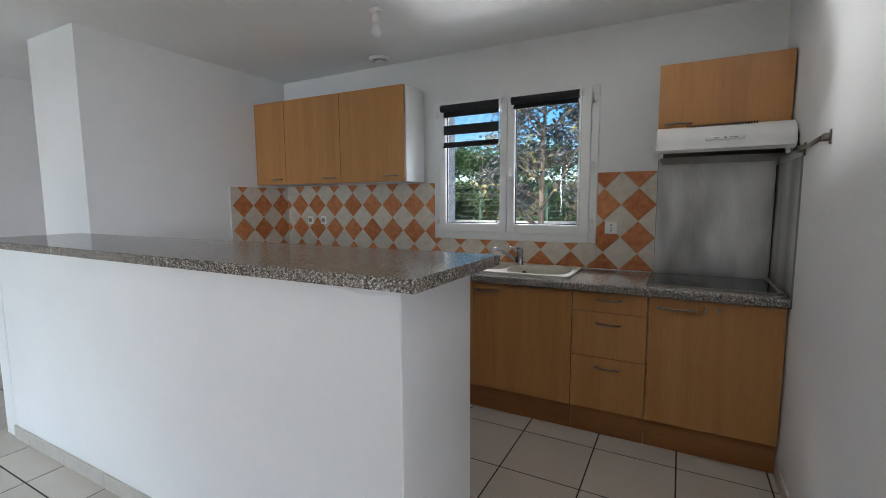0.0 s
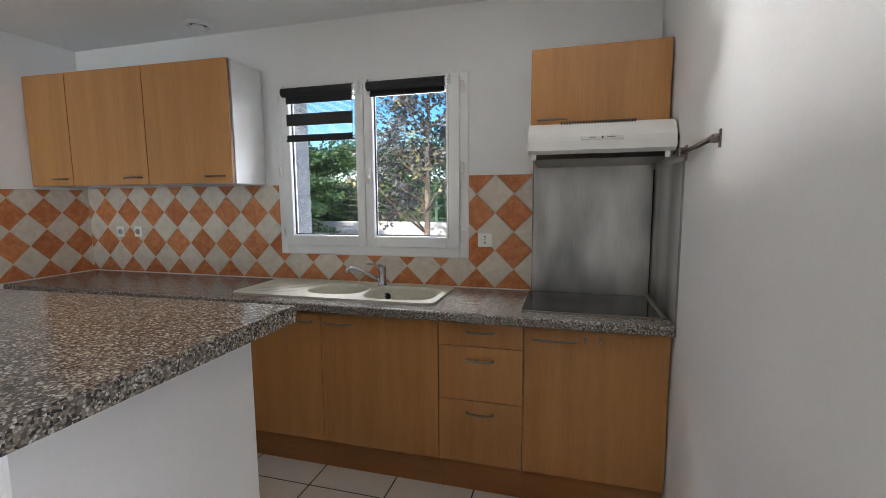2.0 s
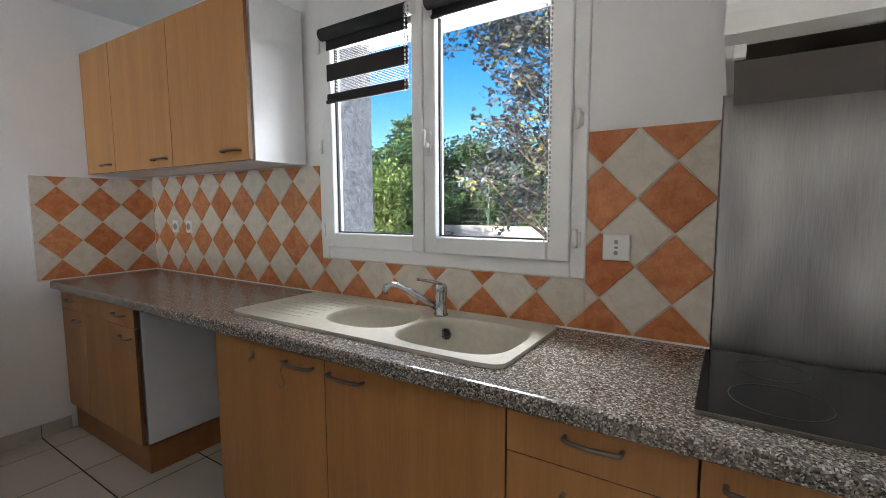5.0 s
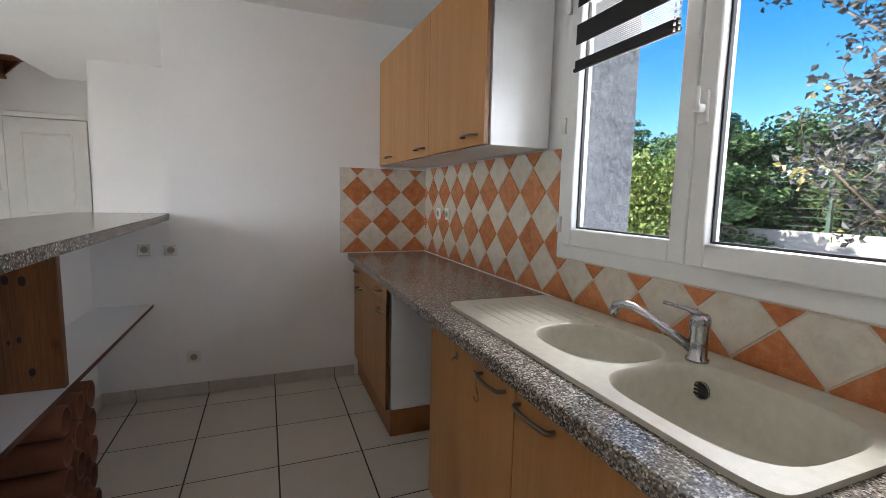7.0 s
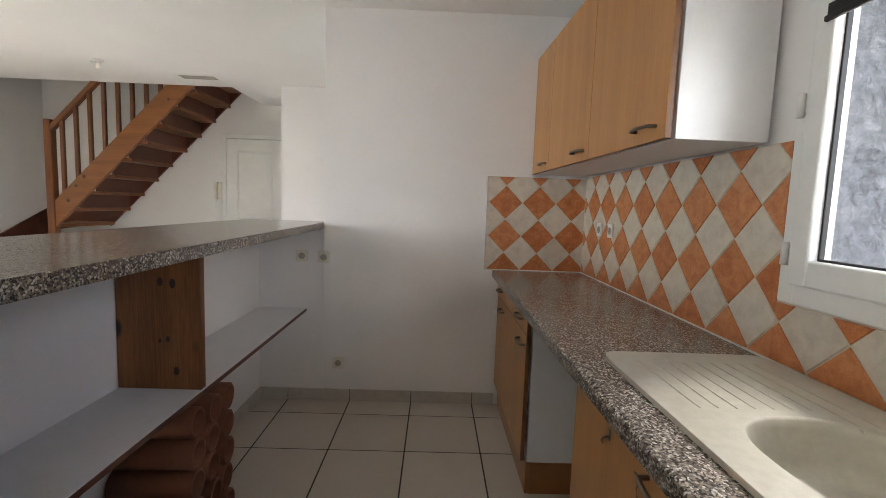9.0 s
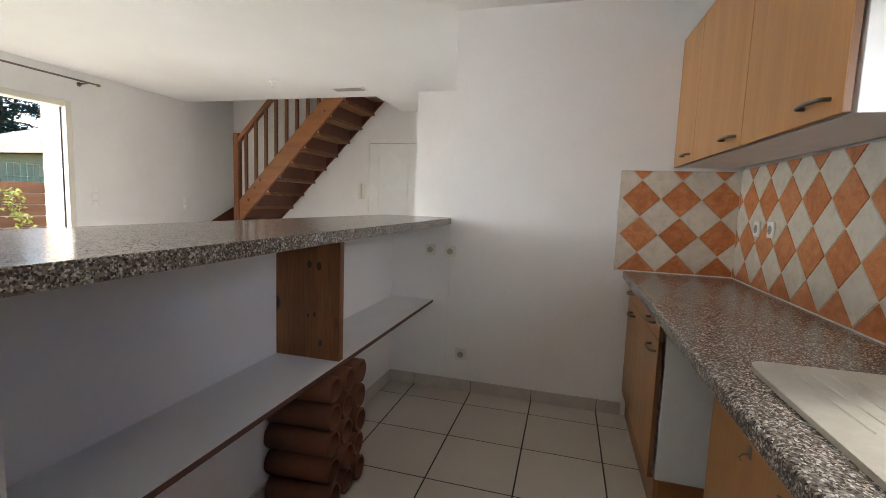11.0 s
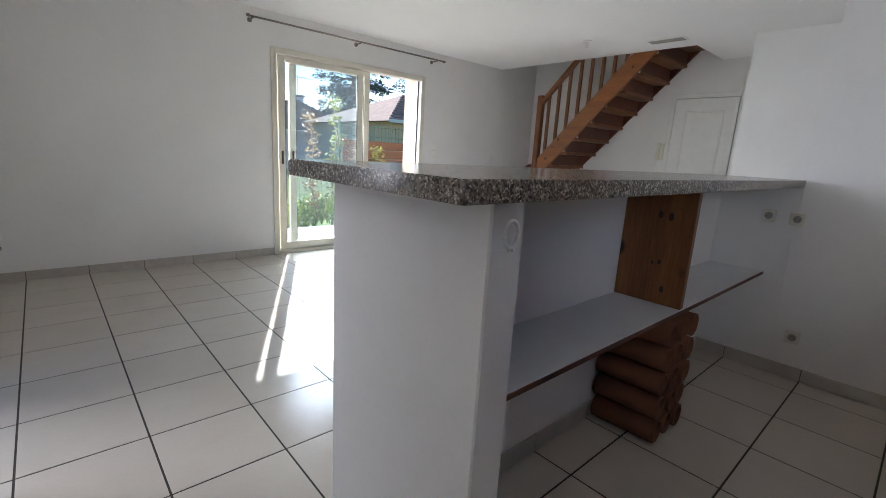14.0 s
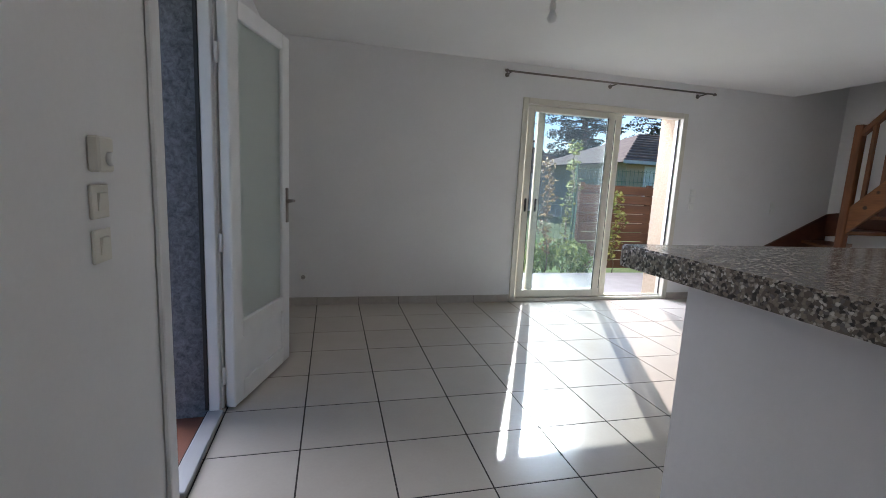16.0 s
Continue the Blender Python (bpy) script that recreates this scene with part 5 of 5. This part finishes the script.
for i in range(6):
    tube(bm, [(-5.6 + 0.15 * i, 7.2, -0.16), (-5.75 + 0.2 * i, 7.2, 1.6)], 0.012, 5)
part("stems", bm, M_BARK, bush)
broadleaf((-2.05, 7.0, -0.16), 4.9, "slim fruit tree with dark purplish leaves", 41, 0.080, 7000, M_LEAF_TREE, (0.1, 0.2), 1.35, M_LEAF_PALE)
structure("garden_wall", boxed(-7.5, 5, 9.0, 9.2, -0.16, 0.94, bevel=0.01), M_CONCRETE, "low pale concrete garden wall", "wall")
fn = thing("mesh_fence", (-1.5, 9.3, 0.7), "dark wire mesh fence over the garden wall", "fence", "garden fences")
for k in range(8):
    part("post", boxed(-7.0 + k * 1.5, -6.95 + k * 1.5, 9.25, 9.30, -0.16, 1.62), M_GREENWIRE, fn)
for k in range(6):
    part("wire", boxed(-7.2, 4.5, 9.275, 9.283, 1.00 + k * 0.13, 1.010 + k * 0.13), M_GREENWIRE, fn)

# beyond the patio door
fb = thing("board_fence", (-6.6, -5.05, -0.16), "brown wooden board fence along the terrace", "fence", "garden fences")
for k in range(9):
    z = -0.10 + k * 0.160
    part("board", boxed(-9.6, -4.15, -5.075, -5.050, z, z + 0.148, bevel=0.003), M_BROWNFENCE, fb)
for k in range(5):
    part("post", boxed(-9.55 + k * 1.33, -9.46 + k * 1.33, -5.13, -5.0755, -0.16, 1.36), M_BROWNFENCE, fb)


def wire_fence(x0, x1, y, z0, z1, label, step=0.10):
    f = thing("wire_fence", ((x0 + x1) / 2, y, z0), label, "fence", "garden fences")
    bm = bmesh.new()
    n_ = int((x1 - x0) / step)
    for k in range(n_ + 1):
        x = x0 + k * (x1 - x0) / n_
        box(bm, x - 0.0025, x + 0.0025, y - 0.0025, y + 0.0025, z0, z1)
    part("upright_wires", bm, M_GREENWIRE, f)
    m_ = max(2, int((z1 - z0) / 0.2))
    for k in range(m_ + 1):
        z = z0 + 0.03 + k * (z1 - z0 - 0.06) / m_
        part("level_wire", boxed(x0, x1, y - 0.008, y - 0.003, z - 0.003, z + 0.003), M_GREENWIRE, f)
    for x in (x0, (x0 + x1) / 2, x1):
        part("post", boxed(x - 0.018, x + 0.018, y - 0.045, y - 0.0085, -0.16, z1 + 0.05, bevel=0.004), M_GREENWIRE, f)


wire_fence(-4.15, 1.5, -5.10, -0.10, 1.0, "green welded wire garden fence")
wire_fence(-9.6, -4.2, -5.30, 1.20, 1.62, "grey wire fence above the boards", 0.08)
for x, y, h_, seed, m_, lab in ((-3.42, -4.75, 1.75, 51, M_LEAF_FALL, "thin climbing vine with reddish leaves"), (-3.85, -4.80, 2.05, 52, M_LEAF_VINE, "thin climbing vine with yellow-green leaves"), (-4.75, -4.85, 1.30, 53, M_LEAF_VINE, "leafy green vine against the board fence")):
    v_ = thing("vine", (x, y, -0.16), lab, "plant", "climbing vines")
    r_ = random.Random(seed)
    pts = [(x + r_.uniform(-0.06, 0.06), y + r_.uniform(-0.05, 0.05), -0.16 + h_ * k / 7) for k in range(8)]
    part("stem", tubed(pts, 0.010, 6), M_BARK, v_)
    leafy("leaves", v_, [(p, (0.14, 0.12, 0.16)) for p in pts[2:]], 330, 0.062, m_, seed)
wg = thing("weeds", (-3.0, -4.7, -0.16), "tall green weeds along the wire fence", "plant", "", "stuff")
leafy("blades", wg, [((-4.1 + 0.25 * k, -4.85 + 0.15 * math.sin(k * 1.9), 0.08 + 0.08 * math.sin(k)), (0.25, 0.2, 0.28)) for k in range(14)], 3200, 0.10, M_LEAF_LIGHT, 61, 2.5)


def house(base, w, d, h, roof_h, wall, label, ridge_x=True, openings=(), hip=False):
    x, y, z = base
    hs = thing("house", base, label, "house", "neighbouring houses")
    part("wall", boxed(x - w / 2, x + w / 2, y - d / 2, y + d / 2, z, z + h), wall, hs)
    bm = bmesh.new()
    e = 0.45
    if ridge_x:
        o_ = [(y - d / 2 - e, z + h - 0.1), (y + d / 2 + e, z + h - 0.1), (y, z + h + roof_h)]
        prism(bm, o_, 0, x - w / 2 - e, x + w / 2 + e)
        if hip:
            for v in bm.verts:
                if v.co.z > z + h:
                    v.co.x += -d / 2 if v.co.x > x else d / 2
    else:
        o_ = [(x - w / 2 - e, z + h - 0.1), (x + w / 2 + e, z + h - 0.1), (x, z + h + roof_h)]
        prism(bm, o_, 1, y - d / 2 - e, y + d / 2 + e)
    rf = part("roof", bm, M_ROOF, hs)
    bm = bmesh.new()
    sl = math.hypot(d / 2 + e, roof_h + 0.1) if ridge_x else math.hypot(w / 2 + e, roof_h + 0.1)
    nr = int(sl / 0.38)
    for k in range(nr):
        f0 = (k + 0.5) / nr
        if ridge_x:
            yy, zz_ = y + (d / 2 + e) * (1 - f0), z + h - 0.1 + (roof_h + 0.1) * f0
            cut = d / 2 * f0 if hip else 0
            tube(bm, [(x - w / 2 - e + cut, yy, zz_ + 0.02), (x + w / 2 + e - cut, yy, zz_ + 0.02)], 0.05, 5)
        else:
            for s2 in (-1, 1):
                xx, zz_ = x + s2 * (w / 2 + e) * (1 - f0), z + h - 0.1 + (roof_h + 0.1) * f0
                tube(bm, [(xx, y - d / 2 - e, zz_ + 0.02), (xx, y + d / 2 + e, zz_ + 0.02)], 0.05, 5)
    tagged(part("tile_relief", bm, M_ROOF, rf), kind="stuff")
    part("gutter", boxed(x - w / 2 - e, x + w / 2 + e, y + d / 2 + e, y + d / 2 + e + 0.10, z + h - 0.16, z + h - 0.04), M_DRYWALL, hs)
    for ox, oz, ow, oh in openings:
        wd = part("window", boxed(ox - ow / 2, ox + ow / 2, y + d / 2, y + d / 2 + 0.05, oz, oz + oh, bevel=0.01), M_PVC, hs)
        part("pane", boxed(ox - ow / 2 + 0.07, ox + ow / 2 - 0.07, y + d / 2 + 0.05, y + d / 2 + 0.056, oz + 0.07, oz + oh - 0.07), M_GLASS, wd)
    return hs


gh = house((-10.6, -25.5, -0.16), 8.6, 7.0, 2.15, 1.50, M_HOUSE, "grey shaded gable house across the lawn", False, ((-13.2, 0.9, 1.1, 1.2),))
part("chimney", boxed(-12.75, -12.25, -26, -25.4, 2.3, 4.05, bevel=0.02), M_HOUSE, gh)
part("chimney_cap", boxed(-12.82, -12.18, -26.07, -25.33, 4.05, 4.17, bevel=0.01), M_ROOF, gh)
bm = tubed([(-12.5, -25.7, 4.17), (-12.5, -25.7, 5.35)], 0.025, 6)
tube(bm, [(-13.4, -25.7, 5.2), (-11.7, -25.7, 5.3)], 0.018, 6)
for k in range(7):
    tube(bm, [(-13.3 + k * 0.25, -26.0, 5.21 + k * 0.0147), (-13.3 + k * 0.25, -25.4, 5.21 + k * 0.0147)], 0.012, 5)
part("aerial", bm, M_NICKEL, gh, "thin metal television aerial")
house((-15.2, -16.5, -0.16), 9.0, 7.0, 2.55, 1.45, M_PEACH, "peach rendered house with a clay tile roof", True, ((-12.1, 1.0, 1.2, 1.2),), True)
conifer((-19.6, -31, -0.16), 12.5, 9.0, "large dark cedar behind the houses", 71, M_CEDAR, 24000, 0.20, 0.12, 14, "cedars", 0.75)
conifer((-27.0, -31, -0.16), 12.5, 10.0, "large dark cedar behind the houses", 72, M_CEDAR, 24000, 0.20, 0.12, 14, "cedars", 0.75)
hedge((3.0, -22, -0.16), 14, 1.5, 2.0, 13, "dark green hedge across the lawn", M_LEAF_HEDGE, 9000, 0.2)

# ---- splashback tiles ----
DIAG, J = 0.2106, 0.0028


def clip(poly, inside, cut):
    out = []
    for i, p in enumerate(poly):
        q = poly[(i + 1) % len(poly)]
        if inside(p):
            out.append(p)
        if inside(p) != inside(q):
            out.append(cut(p, q))
    return out


def clip_rect(poly, u0, u1, v0, v1):
    for ax, lim, sign in ((0, u0, 1), (0, u1, -1), (1, v0, 1), (1, v1, -1)):
        if not poly:
            break

        def ins(p, ax=ax, lim=lim, sign=sign):
            return sign * (p[ax] - lim) >= -1e-9

        def cut(p, q, ax=ax, lim=lim):
            f = (lim - p[ax]) / (q[ax] - p[ax])
            return (p[0] + f * (q[0] - p[0]), p[1] + f * (q[1] - p[1]))
        poly = clip(poly, ins, cut)
    return poly


def tile_solid(poly, axis, face, depth):
    """A flat tile with a softened edge; face is the visible plane and depth goes behind it."""
    bm = bmesh.new()
    cu, cv = sum(p[0] for p in poly) / len(poly), sum(p[1] for p in poly) / len(poly)

    def at(u, v, w):
        return (u, w, v) if axis == 1 else (w, u, v)
    sgn = -1 if axis == 1 else 1
    back = [bm.verts.new(at(u, v, face - sgn * depth)) for u, v in poly]
    mid_ = [bm.verts.new(at(u, v, face - sgn * 0.0018)) for u, v in poly]
    top_ = [bm.verts.new(at(u + (cu - u) * 0.03, v + (cv - v) * 0.03, face)) for u, v in poly]
    n_ = len(poly)
    for a, b in ((back, mid_), (mid_, top_)):
        for i in range(n_):
            bm.faces.new((a[i], a[(i + 1) % n_], b[(i + 1) % n_], b[i]))
    bm.faces.new(top_)
    bmesh.ops.recalc_face_normals(bm, faces=bm.faces[:])
    return bm


def splash(parent, axis, face, u0, u1, v0, v1, phase):
    """Orange and cream tiles set on their points; orange centres at u = phase, v = 0.906 and every diagonal from there."""
    h = DIAG / 2
    for i in range(math.floor((u0 - phase) / h) - 1, math.ceil((u1 - phase) / h) + 2):
        for j in range(math.floor((v0 - 0.906) / h) - 1, math.ceil((v1 - 0.906) / h) + 2):
            if (i + j) % 2:
                continue
            cu, cv, q = phase + i * h, 0.906 + j * h, h - J
            poly = clip_rect([(cu - q, cv), (cu, cv - q), (cu + q, cv), (cu, cv + q)], u0, u1, v0, v1)
            if len(poly) < 3:
                continue
            area = abs(sum(a[0] * b[1] - b[0] * a[1] for a, b in zip(poly, poly[1:] + poly[:1]))) / 2
            if area < 0.0002:
                continue
            part("tile", tile_solid(poly, axis, face, 0.0075), M_ORANGE if j % 2 == 0 else M_CREAM, parent)


spn = structure("splashback_north", boxed(-3.362, WX0 - 0.001, YN - 0.0075, YN - 0.001, WZ + 0.001, 1.4995), M_JOINT, "orange and cream diamond tiled splashback", "splashback")
splash(spn, 1, YN - 0.011, -3.361, WX0 - 0.002, WZ + 0.006, 1.498, -0.255)
spu = structure("splashback_window", boxed(WX0, WX1, YN - 0.0075, YN - 0.001, WZ + 0.001, WZ0 - 0.0005), M_JOINT, "orange and cream diamond tiles below the window", "splashback")
splash(spu, 1, YN - 0.011, WX0 - 0.002, WX1 + 0.0015, WZ + 0.006, WZ0 - 0.004, -0.255)
spr = structure("splashback_right", boxed(WX1 + 0.001, -0.154, YN - 0.0075, YN - 0.001, WZ + 0.001, 1.5385), M_JOINT, "orange and cream diamond tiles beside the hob", "splashback")
splash(spr, 1, YN - 0.011, WX1 + 0.0015, -0.155, WZ + 0.006, 1.537, -0.255)
spw = structure("splashback_west", boxed(XW + 0.001, XW + 0.0075, 2.542, YN - 0.012, WZ + 0.001, 1.4875), M_JOINT, "orange and cream diamond tiled side splashback", "splashback")
splash(spw, 0, XW + 0.011, 2.544, YN - 0.012, WZ + 0.006, 1.486, 3.083)
bm = bmesh.new()
box(bm, XW + 0.001, XW + 0.0125, 2.534, 2.5415, WZ + 0.001, 1.493)
box(bm, XW + 0.001, XW + 0.0125, 2.5415, YN - 0.013, 1.4876, 1.493)
structure("tile_trim", bm, M_PVC, "thin white tile edge trim", "trim")
bm = bmesh.new()
box(bm, -3.36, -0.156, YN - 0.0145, YN - 0.0115, WZ + 0.0005, WZ + 0.0055)
box(bm, XW + 0.0115, XW + 0.0145, 2.60, YN - 0.0150, WZ + 0.0005, WZ + 0.0055)
structure("sealant_bead", bm, M_PVC, "white sealant along the worktop", "trim")

# ---- skirting tiles ----
def skirting(name, axis, face, out, a, b, phase, label, hgt=0.078):
    """Skirting tiles on a wall: along x (axis 0) or y (axis 1); out is the way they stand off it."""
    base_ = structure(name, boxed(a, b, min(face, face + out * 0.004), max(face, face + out * 0.004), 0.001, hgt - 0.002) if axis == 0 else boxed(min(face, face + out * 0.004), max(face, face + out * 0.004), a, b, 0.001, hgt - 0.002), M_GROUT, label, "skirting")
    k = math.floor((a - phase) / TILE)
    while phase + k * TILE < b:
        u0, u1 = max(a, phase + k * TILE + 0.002), min(b, phase + (k + 1) * TILE - 0.002)
        k += 1
        if u1 - u0 < 0.01:
            continue
        w0, w1 = sorted((face, face + out * 0.010))
        bm_ = boxed(u0, u1, w0, w1, 0.0005, hgt, bevel=0.0015) if axis == 0 else boxed(w0, w1, u0, u1, 0.0005, hgt, bevel=0.0015)
        part("skirting_tile", bm_, M_SKIRT, base_)


skirting("baseboard_south_east", 0, YS, 1, PX1 + 0.002, XE, GX, "beige tiled skirting along the living room wall")
skirting("baseboard_south_west", 0, YS, 1, -4.89, PX0 - 0.002, GX, "beige tiled skirting beside the patio door")
skirting("baseboard_kitchen", 1, XW, 1, 1.117, 2.640, GY, "beige tiled skirting along the kitchen wall")
skirting("baseboard_bar_south", 0, 1.066, -1, XW, -0.665, GX, "beige tiled skirting on the bar, living room side")
skirting("baseboard_bar_north", 0, 1.116, 1, XW, -0.8205, GX, "beige tiled skirting on the bar, kitchen side")
skirting("baseboard_east_north", 1, XE, -1, DY1 + 0.05, 2.66, GY, "beige tiled skirting along the side wall")
skirting("baseboard_east_south", 1, XE, -1, YS, DY0 - 0.05, GY, "beige tiled skirting behind the open door")
skirting("baseboard_west", 1, XS, 1, -1.8, EY0 - 0.07, GY, "beige tiled skirting below the stairs")
skirting("baseboard_hall", 1, BLOCK_X, 1, BLOCK_Y, YN, GY, "beige tiled skirting in the hall")
skirting("baseboard_closet_end", 0, END_Y, -1, CLOSET_X, XW, GX, "beige tiled skirting on the wall end")

# ---- floor tiles ----
full = meshed("floor_tile", boxed(0.0036, TILE - 0.0036, 0.0036, TILE - 0.0036, -0.008, 0.0, bevel=0.0007), M_TILE)
i0, j0 = math.floor((XS - GX) / TILE), math.floor((YS - GY) / TILE)
for i in range(i0, 2):
    for j in range(j0, 8):
        x0, x1, y0, y1 = GX + i * TILE, GX + (i + 1) * TILE, GY + j * TILE, GY + (j + 1) * TILE
        if x1 < XS + 0.01 or x0 > XE - 0.01 or y1 < YS + 0.01 or y0 > YN - 0.01:
            continue
        if x1 < BLOCK_X and y0 > BLOCK_Y or CLOSET_X < x0 and x1 < XW and y0 > END_Y:
            continue
        if x0 >= XS and x1 <= XE and y0 >= YS and y1 <= YN:
            piece("floor_tile", full, floor, (x0, y0, 0))
        else:
            a0, a1, b0_, b1_ = (x0 + 0.0036 if x0 > XS else XS), (x1 - 0.0036 if x1 < XE else XE - 0.0005), (y0 + 0.0036 if y0 > YS else YS), (y1 - 0.0036 if y1 < YN else YN - 0.0005)
            piece("floor_tile", meshed("floor_tile_cut", boxed(a0, a1, b0_, b1_, -0.008, 0.0, bevel=0.0007), M_TILE), floor)
